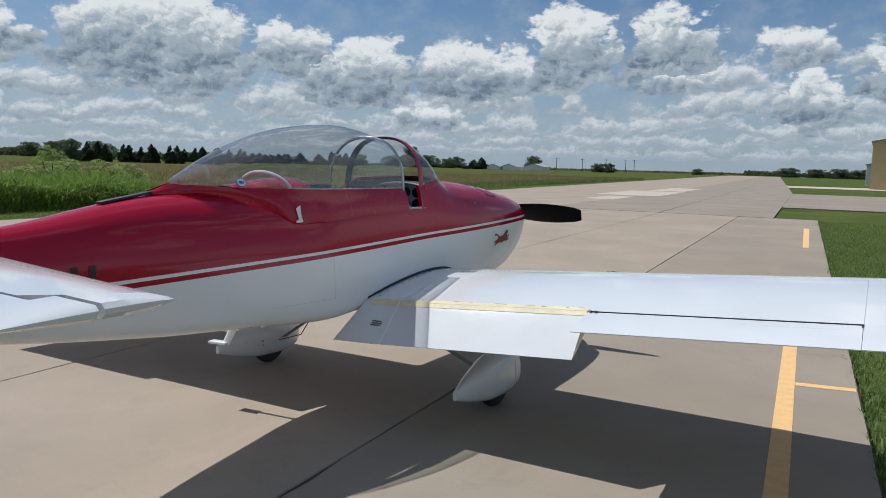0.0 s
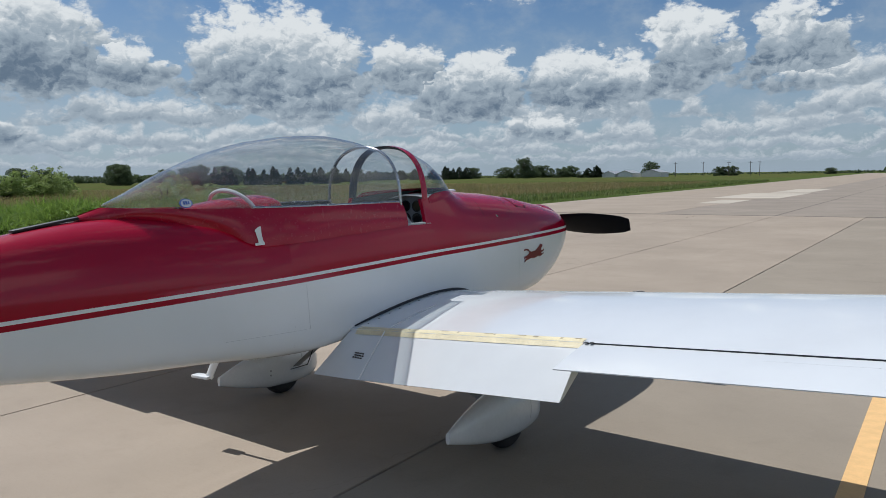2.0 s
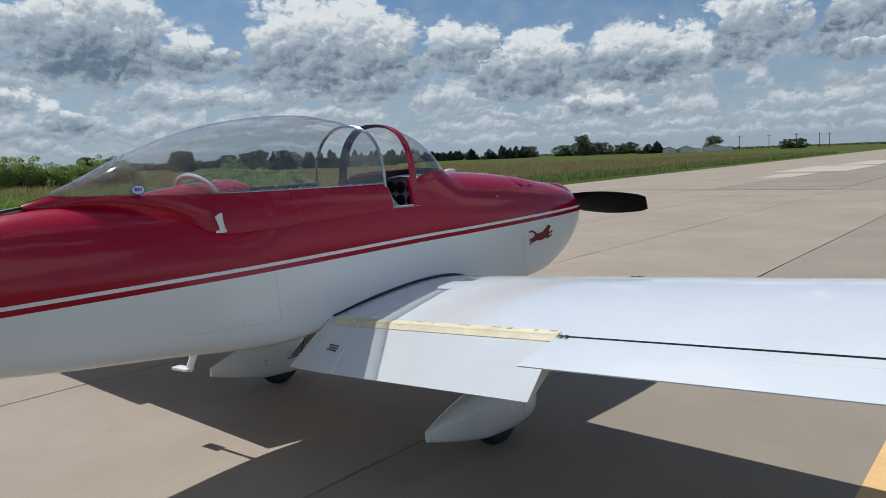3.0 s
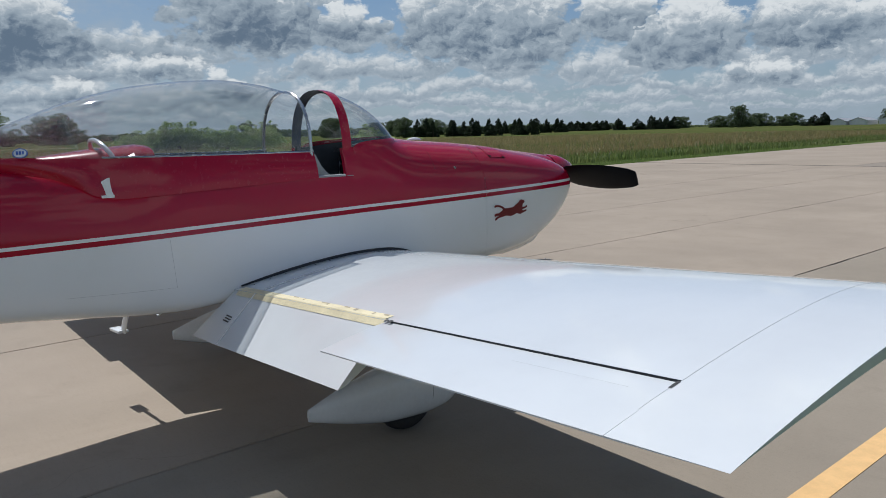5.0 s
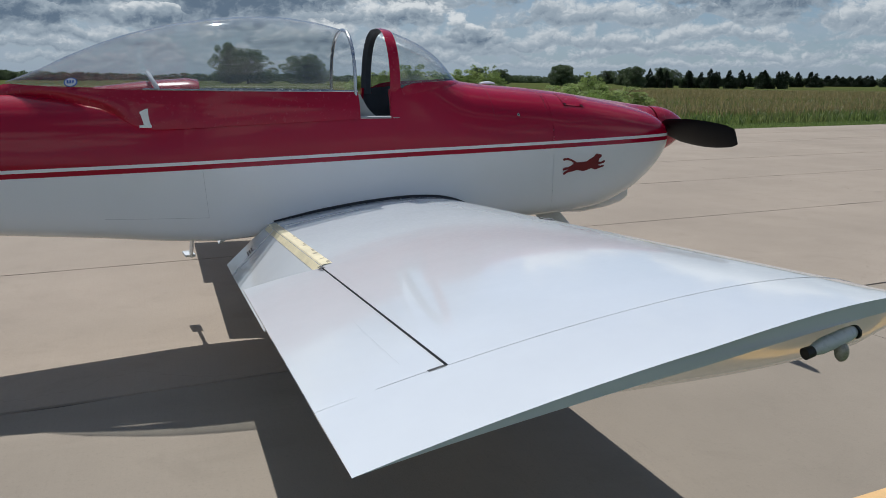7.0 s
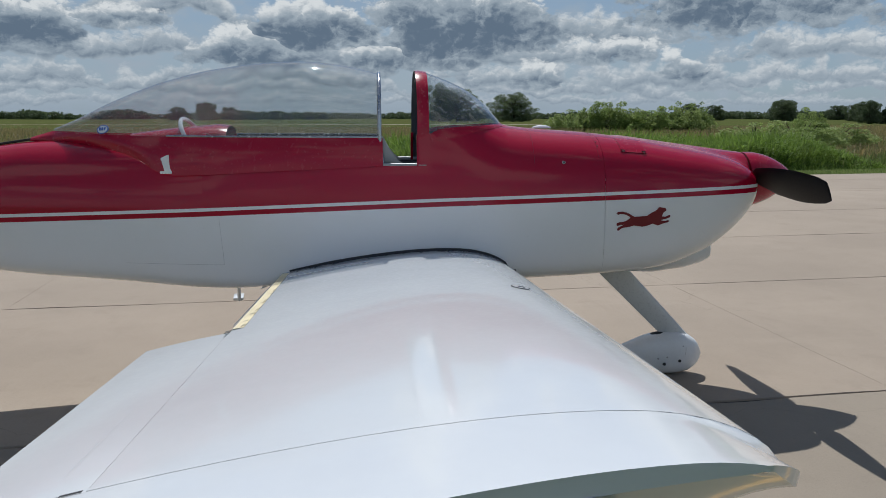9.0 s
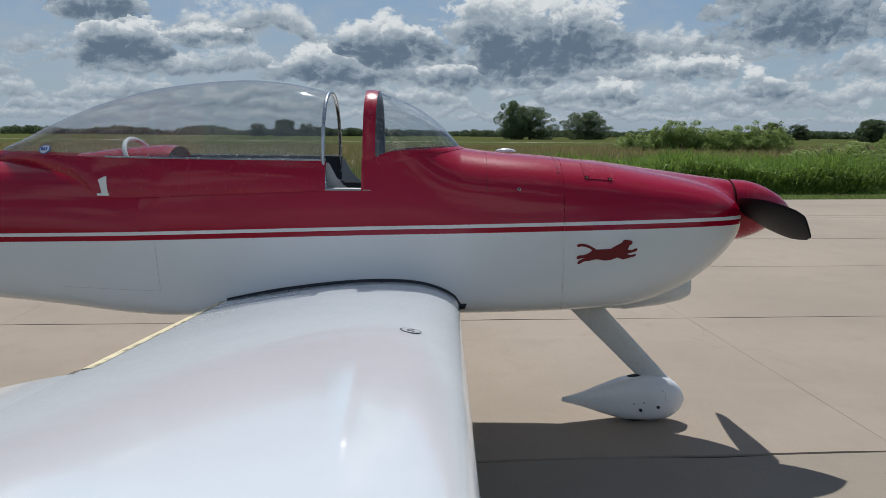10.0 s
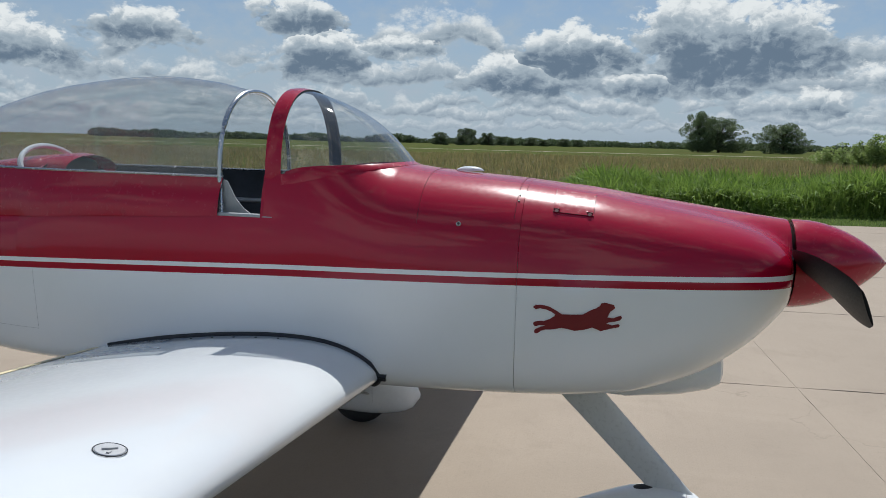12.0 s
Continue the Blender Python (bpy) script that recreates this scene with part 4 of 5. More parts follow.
def build_tail():
    tail = part("horizontal_stabiliser", bmesh.new(), M["wing"], plane, "white horizontal stabiliser")
    HL, HT, HX, HZ = -3.50, -3.90, 1.49, 1.305

    def foil(x, y0, y1, thick, xs=12, c0=0.0, c1=1.0):
        out = []
        for k in range(xs + 1):
            c = c0 + (c1 - c0) * (0.5 - 0.5 * math.cos(math.pi * k / xs))
            t = thick * (math.sqrt(max(c, 0)) * 1.6 - 1.1 * c - 0.35 * c * c) * 0.9
            out.append((y0 + (y1 - y0) * c, max(t, 0.003)))
        return [Vector((x, y, HZ + t)) for y, t in out[::-1]] + [Vector((x, y, HZ - t)) for y, t in out[1:]]
    for s in (1, -1):
        rows = []
        for x in span_of(0.06, HX, 0.10) + [HX + 0.02]:
            u = (x - 0.06) / HX
            le = HL - 0.26 * u
            rows.append(foil(x, le, -4.42 + 0.04 * u, 0.075 * (1 - 0.3 * u) * (0.35 if x > HX else 1), 12, 0, 0.56 if x < 1.22 else 0.42))
        bm = grid_mesh(rows, True)
        bm.verts.ensure_lookup_table()
        cnt = len(rows[0])
        bm.faces.new(bm.verts[:cnt]), bm.faces.new(bm.verts[-cnt:])
        part("stabiliser_panel", mirrored(weld(bm), s), M["wing"], tail)
        rows = []
        for x in span_of(0.09, 1.28, 0.10) + [1.285, 1.50, 1.52]:
            u = (x - 0.06) / HX
            horn = x > 1.282
            le = HL - 0.26 * u
            y0, y1 = le, -4.42 + 0.04 * u
            rows.append(foil(x, y0, y1, 0.075 * (1 - 0.3 * u) * (0.35 if x > 1.51 else 1), 10, 0.46 if horn else 0.585, 1.0))
        bm = grid_mesh(rows, True)
        bm.verts.ensure_lookup_table()
        cnt = len(rows[0])
        bm.faces.new(bm.verts[:cnt]), bm.faces.new(bm.verts[-cnt:])
        part("elevator", mirrored(weld(bm), s), M["wing"], tail, "white elevator with a balance horn")
    rows = []
    for z, y0, y1 in ((1.30, -3.86, -4.30), (1.6, -3.92, -4.32), (2.0, -4.00, -4.34), (2.18, -4.06, -4.35), (2.21, -4.12, -4.32)):
        row = []
        for k in range(24):
            a = 2 * math.pi * k / 24
            row.append((0.030 * math.sin(a), (y0 + y1) / 2 + (y0 - y1) / 2 * math.cos(a), z))
        rows.append(row)
    bm = grid_mesh(rows, True)
    bm.verts.ensure_lookup_table()
    bm.faces.new(bm.verts[-24:])
    part("fin", weld(bm), M["red"], plane, "red vertical fin")
    rows = []
    for z, y0, y1 in ((1.10, -4.31, -4.60), (1.5, -4.325, -4.68), (2.0, -4.355, -4.66), (2.21, -4.36, -4.60)):
        rows.append([(0.026 * math.sin(a), (y0 + y1) / 2 + (y0 - y1) / 2 * math.cos(a), z) for a in (2 * math.pi * k / 20 for k in range(20))])
    bm = grid_mesh(rows, True)
    bm.verts.ensure_lookup_table()
    bm.faces.new(bm.verts[:20]), bm.faces.new(bm.verts[-20:])
    part("rudder", weld(bm), M["red"], plane, "red rudder")


def pant(bm_rows):
    bm = grid_mesh(bm_rows, True)
    bm.verts.ensure_lookup_table()
    cnt = len(bm_rows[0])
    bm.faces.new(bm.verts[:cnt]), bm.faces.new(bm.verts[-cnt:])
    return weld(bm)


def teardrop(x0, y0, y1, z0, stations, width):
    """A wheel fairing: stations (fraction from the nose, lower z, upper z, width fraction)."""
    prof = curve_of(stations)
    rows = []
    for u in [0, 0.012, 0.04, 0.08] + span_of(0.13, 1.0, 0.05):
        lo, hi, w = prof(u)
        zc, h = (lo + hi) / 2, (hi - lo) / 2
        rows.append([(x0 + width * w * math.copysign(abs(math.cos(a)) ** 0.8, math.cos(a)), y0 + (y1 - y0) * u, z0 + zc + h * math.copysign(abs(math.sin(a)) ** 0.85, math.sin(a))) for a in (2 * math.pi * k / 28 for k in range(28))])
    return pant(rows)


def tyre(c, r, w):
    rows = []
    for k in range(13):
        a = math.pi * k / 12
        rr = r - 0.5 * w + 0.5 * w * math.sin(a)
        rows.append([(c[0] - 0.5 * w * math.cos(a), c[1] + rr * math.cos(b), c[2] + rr * math.sin(b)) for b in (2 * math.pi * j / 36 for j in range(36))])
    return pant(rows)


def leg(a, b, chord0, chord1, thick):
    """A streamlined strut from a to b."""
    a, b = Vector(a), Vector(b)
    rows = []
    for u in span_of(0, 1, 0.1):
        p = a.lerp(b, u)
        ch = chord0 + (chord1 - chord0) * u
        row = []
        for k in range(18):
            t = 2 * math.pi * k / 18
            cx = math.cos(t)
            row.append(p + Vector((thick * math.sin(t) * (0.65 + 0.35 * cx), 0.5 * ch * cx, 0)))
        rows.append(row)
    return pant(rows)


def build_gear():
    # nose leg and wheel
    nose = part("nose_leg", leg((0, 0.880, 0.80), (0, 1.412, 0.258), 0.225, 0.180, 0.030), M["leg"], plane, "grey-white streamlined nose gear leg")
    st = [(0, 0.135, 0.16, 0.05), (0.04, 0.085, 0.225, 0.45), (0.14, 0.035, 0.285, 0.85), (0.28, 0.020, 0.305, 1.0), (0.45, 0.022, 0.292, 0.96), (0.66, 0.055, 0.240, 0.62), (0.85, 0.098, 0.182, 0.28), (1.0, 0.125, 0.150, 0.05)]
    np_ = part("nose_wheel_fairing", teardrop(0, 1.590, 0.842, -0.012, st, 0.105), M["white"], plane, "white teardrop wheel fairing")
    part("tyre", tyre((0, 1.300, 0.143), 0.148, 0.11), M["rubber"], np_, "black rubber tyre")
    for y, z, r, dark in ((1.303, 0.109, 0.0105, 1), (1.407, 0.128, 0.0105, 1), (1.32, 0.155, 0.006, 0), (1.26, 0.148, 0.006, 0), (1.43, 0.225, 0.005, 0), (1.44, 0.13, 0.005, 0)):
        for s in (1, -1):
            part("bolt_hole", disc(bmesh.new(), (s * (0.1 if y < 1.42 else 0.088), y, z - 0.012), (s, 0, 0.1), r, 0.014, 14), M["black" if dark else "grey"], np_)
    rows = [(0.094 * math.copysign(1, 1) * math.sin(a) + 0.0, 1.447 + 0.012 * math.cos(a), 0.158 + 0.128 * math.cos(a)) for a in span_of(0.25, 2.8, 0.12)]
    part("fairing_joint", tube([(x * 1.03, y, z) for x, y, z in rows], 0.0015, 4), M["line"], np_)
    # main legs and wheels
    for s in (1, -1):
        part("main_leg", leg((s * 0.10, -0.66, 0.74), (s * 1.06, -0.33, 0.18), 0.10, 0.080, 0.020), M["strut"], plane, "streamlined main gear leg")
        st = [(0, 0.21, 0.24, 0.05), (0.05, 0.14, 0.325, 0.5), (0.16, 0.105, 0.40, 0.9), (0.32, 0.088, 0.435, 1.0), (0.5, 0.092, 0.415, 0.93), (0.72, 0.128, 0.365, 0.62), (0.9, 0.175, 0.308, 0.32), (1.0, 0.205, 0.272, 0.12)]
        mp = part("main_wheel_fairing", teardrop(s * 1.10, -0.03, -1.028, -0.018, st, 0.125), M["white"], plane, "white teardrop wheel fairing")
        part("tyre", tyre((s * 1.10, -0.42, 0.185), 0.187, 0.125), M["rubber"], mp, "black rubber tyre")
        pts = [(s * 1.10 + 0.127 * math.sin(a) * 0.99, -0.30, 0.245 + 0.182 * math.cos(a)) for a in span_of(-2.6, 2.6, 0.15)]
        part("fairing_joint", tube(pts, 0.0015, 4), M["line"], mp)
        for z in (0.20, 0.235) if s < 0 else ():
            part("bolt_hole", disc(bmesh.new(), (s * 1.10 + 0.118, -0.62, z), (1, -0.2, 0), 0.007, 0.01, 10), M["grey"], mp)
        brake = [(s * 0.98, -0.42, 0.21), (s * 0.62, -0.56, 0.33), (s * 0.50, -0.62, 0.45), (s * 0.36, -0.66, 0.74)]
        if s < 0:
            part("brake_line", tube(brake, 0.004, 6), M["black"], plane)
    # boarding step on the far side
    st = part("boarding_step", tube([(-0.33, -1.50, 0.80), (-0.41, -1.512, 0.62), (-0.50, -1.525, 0.458)], 0.022, 10, squash=(0.55, 1.35)), M["white"], plane, "white boarding step")
    bm = box(bmesh.new(), (-0.555, -1.538, 0.457), (0.15, 0.070, 0.020), Euler((0, 0, 0.12)).to_matrix(), 0.008)
    part("step_tread", bm, M["white"], st)
    # flap push rod and fuel drains under the belly
    for s in (1, -1):
        part("flap_rod", tube([(s * 0.37, -1.12, 0.76), (s * 0.41, -1.16, 0.715)], 0.008, 6), M["black"], plane)


def canopy_base(y):
    """Half width and height of the lower edge of the acrylic."""
    return CAN_BASE(y)


CAN_BASE = curve_of([(-2.47, 0.012, 1.622), (-2.40, 0.075, 1.615), (-2.25, 0.158, 1.606), (-2.05, 0.225, 1.600), (-1.75, 0.298, 1.592), (-1.4, 0.336, 1.588), (-1.0, 0.350, 1.586), (-0.53, 0.345, 1.584)])
CAN_TOP = curve_of([(-2.47, 1.632), (-2.42, 1.652), (-2.32, 1.692), (-2.13, 1.785), (-1.80, 1.912), (-1.47, 1.990), (-1.14, 2.026), (-1.0, 2.031), (-0.76, 2.010), (-0.54, 1.962)])


def canopy_row(y, steps=26, grow=0.0):
    w, zb = CAN_BASE(y)
    zt = CAN_TOP(y)[0]
    w, zt = w + grow, zt + grow
    out = []
    for k in range(steps + 1):
        a = math.pi * k / steps
        h = abs(math.sin(a)) ** 0.88
        bulge = 1 + 0.07 * math.sin(a) ** 2 * (abs(math.cos(a)) ** 0.5)
        out.append(Vector((w * bulge * math.copysign(abs(math.cos(a)) ** 0.92, math.cos(a)), y, zb + (zt - zb) * h)))
    return out


def build_canopy():
    can = part("canopy", grid_mesh([canopy_row(y) for y in span_of(-2.47, -0.54, 0.06)]), M["glass"], plane, "clear bubble canopy slid partly back")
    # red skirt
    SK = curve_of([(-2.60, 1.560, 0.03), (-2.45, 1.553, 0.02), (-2.25, 1.535, 0.014), (-2.02, 1.500, 0.012), (-1.90, 1.455, 0.012), (-1.80, 1.395, 0.011), (-1.70, 1.375, 0.010), (-1.2, 1.395, 0.009), (-0.53, 1.425, 0.008)])
    for s in (1, -1):
        rows = []
        for y in span_of(-2.60, -0.53, 0.03):
            zl, off = SK(y)
            yb = max(y, -2.47)
            w, zb = CAN_BASE(yb)
            if y < -2.47:
                w, zb = 0.010, 1.622 - 0.30 * (-2.47 - y)
            xl = side_x(y, zl) + off
            if y < -2.0:
                k = min(1.0, (-2.0 - y) / 0.58)
                xl = xl * (1 - k**1.6) + 0.03 * k**1.6
            row = []
            for u in span_of(0, 1, 0.1):
                bul = 0.012 * math.sin(math.pi * u)
                row.append(Vector((s * (xl + (w - xl) * u + bul), y, zl + (zb - zl) * u)))
            rows.append(row)
        part("canopy_skirt", grid_mesh(rows), M["red"], can, "red painted canopy skirt")
        inner = [[Vector((p.x - s * 0.010, p.y, p.z)) for p in row] for row in rows if row[0].y > -1.56]
        part("skirt_lining", grid_mesh(inner), M["liner"], can, "dark grey inner canopy skirt")
        edge = [(s * CAN_BASE(y)[0] * 1.0, y, CAN_BASE(y)[1] + 0.004) for y in span_of(-1.75, -0.53, 0.08)]
        part("canopy_edge", tube(edge, 0.006, 6), M["steel"], can)
    # bare steel hoop at the front
    pts = [(0.362, -0.530, 1.43), (0.352, -0.538, 1.51)] + [p * 1.0 for p in canopy_row(-0.545, 28)] + [(-0.352, -0.538, 1.51), (-0.362, -0.530, 1.43)]
    pts = [Vector(p) for p in pts]
    part("canopy_hoop", tube(pts, 0.011, 10), M["steel"], can, "bare metal front canopy hoop")
    for s in (1, -1):
        bm = bmesh.new()
        outline = [(-0.535, 1.435), (-0.410, 1.435), (-0.440, 1.455), (-0.475, 1.495), (-0.515, 1.570), (-0.535, 1.575)]
        f = bm.faces.new([bm.verts.new((s * 0.338, y, z)) for y, z in outline])
        r = bmesh.ops.extrude_face_region(bm, geom=[f])
        for e in r["geom"]:
            if isinstance(e, bmesh.types.BMVert):
                e.co.x -= s * 0.004
        bmesh.ops.recalc_face_normals(bm, faces=bm.faces)
        part("hoop_gusset", bm, M["grey"], can, "grey gusset plate at the hoop's foot", False)
    # red windscreen arch
    def arch(a, grow, y):
        x = (0.352 + grow) * math.copysign(abs(math.cos(a)) ** 0.80, math.cos(a))
        return Vector((x, y, 1.560 + (0.412 + grow) * abs(math.sin(a)) ** 0.84))
    rows = []
    for k in range(49):
        a = math.pi * k / 48
        rows.append([arch(a, 0.006, -0.330), arch(a, 0.008, -0.300), arch(a, 0.001, -0.262), arch(a, -0.012, -0.268), arch(a, -0.014, -0.302)])
    bm = grid_mesh(rows, True)
    weld(bm)
    for f in bm.faces:
        c = f.calc_center_median()
        out = Vector((c.x, 0, c.z - 1.62))
        if f.normal.dot(out) < -0.02 * out.length:
            f.material_index = 1
    ar = part("windscreen_arch", bm, [M["red"], M["liner"]], plane, "red windscreen arch, dark inside")
    # arch feet run down into the fuselage sides
    for s in (1, -1):
        rows = []
        for z in span_of(1.42, 1.60, 0.03):
            xo = side_x(-0.3, z) + 0.002
            xo = min(xo, 0.362) if z > 1.56 else xo
            rows.append([Vector((s * (xo + dx), y, z)) for y, dx in ((-0.335, -0.001), (-0.318, -0.003), (-0.318, -0.025), (-0.335, -0.03))])
        part("arch_foot", weld(grid_mesh(rows, True)), M["red"], ar)
    # windscreen
    rows = []
    for k in range(41):
        a = math.pi * k / 40
        p0 = arch(a, -0.004, -0.262)
        p1 = screen_foot(a) - Vector((0, 0, 0.004))
        row = []
        for u in span_of(0, 1, 0.1):
            bul = 0.050 * math.sin(math.pi * u) * math.sin(a)
            row.append(p0.lerp(p1, u) + Vector((0.3 * bul * math.cos(a), bul * 0.75, bul * 0.75)))
        rows.append(row)
    ws = part("windscreen", grid_mesh(rows), M["screen"], plane, "clear wraparound windscreen")
    # red fairing round the windscreen foot, standing a little way up the acrylic
    rows = []
    for k in range(61):
        a = math.pi * k / 60
        p1 = screen_foot(a)
        n = Vector((math.cos(a), 0.9 * math.sin(a), 0)).normalized()
        up = (arch(a, -0.004, -0.262) - p1).normalized()
        q = p1 + n * 0.014
        lip = p1 + up * (0.020 + 0.030 * abs(math.cos(a)) ** 6) + n * 0.003
        rows.append([lip, p1 + n * 0.008 + up * 0.004, Vector((q.x, q.y, deck_z(q.y, q.x) + 0.0015))])
    part("windscreen_fairing", grid_mesh(rows), M["red"], ws, "red windscreen fairing")


def build_cockpit():
    # instrument panel
    pan = part("instrument_panel", bmesh.new(), M["grey"], plane, "grey instrument panel with round dials")
    bm = bmesh.new()
    w = 0.375
    pts = [(-w, 1.20), (w, 1.20), (w, 1.52)] + [(w * math.cos(a), 1.52 + 0.105 * math.sin(a)) for a in span_of(0.1, math.pi - 0.1, 0.2)] + [(-w, 1.52)]
    f = bm.faces.new([bm.verts.new((x, 0.05, z)) for x, z in pts])
    r = bmesh.ops.extrude_face_region(bm, geom=[f])
    for v in r["geom"]:
        if isinstance(v, bmesh.types.BMVert):
            v.co.y += 0.02
    bmesh.ops.recalc_face_normals(bm, faces=bm.faces)
    part("panel_face", bm, M["grey"], pan, smooth=False)
    for i, x in enumerate((0.30, 0.205, 0.11, 0.0, -0.11, -0.205, -0.30)):
        for j, z in enumerate((1.53, 1.435, 1.34)):
            if j == 0 and abs(x) > 0.29:
                z -= 0.015
            part("dial", disc(bmesh.new(), (x, 0.044, z), (0, -1, 0), 0.039, 0.014, 24), M["dial"], pan, "round black dial")
            ringp = [(x + 0.040 * math.cos(a), 0.036, z + 0.040 * math.sin(a)) for a in (2 * math.pi * k / 20 for k in range(21))]
            part("dial_rim", tube(ringp, 0.004, 5), M["black"], pan)
    # glare shield
    rows = [[(x * (1 - 0.9 * max(0, y + 0.02)), y, 1.612 - 0.55 * x * x) for x in span_of(-0.29, 0.29, 0.08)] for y in span_of(-0.04, 0.12, 0.04)]
    part("glare_shield", grid_mesh(rows), M["grey"], plane, "grey glare shield")
    # seats
    for y in (-0.62, -1.28):
        seat = part("seat", box(bmesh.new(), (0, y + 0.10, 1.02), (0.50, 0.46, 0.12), None, 0.04), M["liner"], plane, "dark cockpit seat")
        part("seat_back", box(bmesh.new(), (0, y - 0.16, 1.18), (0.48, 0.10, 0.32), Euler((-0.2, 0, 0)).to_matrix(), 0.04), M["liner"], seat)
    # red head fairing and white roll hoop behind the rear seat
    rows = []
    for y, h, w in ((-1.44, 0.075, 0.19), (-1.50, 0.085, 0.20), (-1.75, 0.065, 0.15), (-2.02, 0.03, 0.07)):
        zt = 1.575
        rows.append([(w * math.cos(a), y, zt + h * math.sin(a)) for a in span_of(0, math.pi, 0.25)])
    part("head_fairing", grid_mesh(rows), M["red"], plane, "red fairing behind the rear seat")
    pts = [(0.21 * math.cos(a), -1.66 - 0.06 * math.sin(a), 1.575 + 0.115 * math.sin(a)) for a in span_of(0, math.pi, 0.16)]
    part("roll_hoop", tube(pts, 0.013, 8), M["white"], plane, "white roll hoop")
    part("control_stick", tube([(0, -0.36, 0.95), (0, -0.33, 1.25), (0, -0.34, 1.36)], 0.016, 8), M["black"], plane)


def decal(name, outline, material, parent, label, off=0.0035, cuts=3, s=1):
    """A flat shape of (y, z) corners laid on the fuselage side."""
    bm = bmesh.new()
    f = bm.faces.new([bm.verts.new((0, y, z)) for y, z in outline])
    bm.normal_update()
    bmesh.ops.triangulate(bm, faces=[f])
    for _ in range(cuts):
        long_ = [e for e in bm.edges if e.calc_length() > 0.03]
        if long_:
            bmesh.ops.subdivide_edges(bm, edges=long_, cuts=1)
            bmesh.ops.triangulate(bm, faces=bm.faces)
    for v in bm.verts:
        v.co.x = s * (side_x(v.co.y, v.co.z) + off)
    return part(name, bm, material, parent, label, False)


def build_markings():
    # leaping cat on the cowling
    cat = [(0, 64), (7, 70), (27, 71), (47, 67), (65, 59), (80, 51), (107, 52), (137, 54), (157, 65), (172, 71), (182, 77), (186, 84), (194, 86), (207, 84), (220, 82), (223, 74), (217, 69), (210, 65), (207, 57), (204, 51), (220, 50), (232, 55), (240, 57), (243, 52), (238, 46), (224, 42), (207, 39), (202, 36), (217, 33), (234, 37), (238, 33), (235, 29), (220, 26), (202, 21), (187, 17), (174, 21), (164, 24), (142, 17), (117, 13), (97, 16)]
    cat += [(80, 18), (67, 15), (52, 12), (37, 11), (24, 7), (14, 0), (7, 0), (5, 6), (10, 11), (22, 17), (35, 21), (20, 21), (7, 17), (2, 21), (3, 27), (14, 31), (32, 32), (48, 38), (60, 45), (62, 49), (52, 55), (37, 60), (20, 62), (7, 59)]
    cat = [(a / 243, b / 86) for a, b in cat]
    for s in (1, -1):
        decal("cat_emblem", [(0.822 + 0.328 * a, 1.046 + 0.135 * b) for a, b in cat], M["decal_red"], plane, "dark red leaping cat emblem", s=s)
    # race number on the canopy skirt
    one = [(0.05, 0.0), (0.95, 0.0), (0.95, 0.13), (0.70, 0.15), (0.70, 1.0), (0.55, 1.0), (0.12, 0.84), (0.12, 0.72), (0.36, 0.78), (0.36, 0.15), (0.05, 0.13)]
    for s in (1, -1):
        bm = bmesh.new()
        outline = [(-1.785 + 0.078 * a, 1.386 + 0.104 * b) for a, b in one]
        f = bm.faces.new([bm.verts.new((0, y, z)) for y, z in outline])
        bmesh.ops.triangulate(bm, faces=[f])
        SKZ, SKX = 1.385, side_x(-1.745, 1.385) + 0.011
        for v in bm.verts:
            u = (v.co.z - SKZ) / (1.592 - SKZ)
            v.co.x = s * (SKX + (0.300 - SKX) * u + 0.012 * math.sin(math.pi * min(1, max(0, u))) + 0.005)
        part("number", bm, M["decal_white"], plane, "white number 1", False)
        # registration shown as plain bars
        for k in range(5):
            y0 = -3.085 - 0.088 * k
            z0 = 1.165 + 0.03 * (y0 + 3.085)
            decal("marking_bar", [(y0 - 0.034, z0), (y0, z0 + 0.001), (y0, z0 + 0.072), (y0 - 0.034, z0 + 0.071)], M["decal_dark"], plane, "", s=s)
    # oval sticker inside the canopy's rear edge
    y, z = -2.12, 1.632
    for k, (r, mt) in enumerate(((0.028, "decal_blue"), (0.024, "decal_white"))):
        bm = disc(bmesh.new(), (0.221 + 0.0012 * k, y, z), (0.85, -0.25, 0.45), r, 0.003, 24)
        for v in bm.verts:
            v.co.y = y + (v.co.y - y) * 1.3
        part("sticker", bm, M[mt], plane, "oval blue and white sticker" if k else "")
    for k in range(3):
        bm = box(bmesh.new(), (0.2245, y - 0.014 + 0.014 * k, z + 0.002), (0.004, 0.009, 0.018), Euler((0, -0.45, 0)).to_matrix())
        part("sticker_bar", bm, M["decal_blue"], plane, smooth=False)
    # placard on the flap, as plain bars
    hin = wing_at(0.60, HINGE_Y + 0.01)
    te = Vector((0.60, -1.350, hin.z - 0.252))
    n = Vector((0, -0.75, 0.66))
    for r in range(3):
        for k in range(4):
            u = 0.50 + 0.045 * r
            c = hin.lerp(te, u) + n * (0.002 * math.sin(math.pi * u**0.6) * (1 - u * 0.6) + 0.003)
            bm = box(bmesh.new(), c + Vector((-0.034 + 0.020 * k + 0.006 * (r % 2), 0, 0)), (0.015, 0.008, 0.002), Euler((radians(47), 0, 0)).to_matrix())
            part("placard_bar", bm, M["decal_dark"], plane, smooth=False)


build_ground()

build_fuselage()
build_cowling()
build_propeller()
build_wing(1)
build_wing(-1)
build_tail()
build_gear()
build_canopy()
build_cockpit()
build_markings()


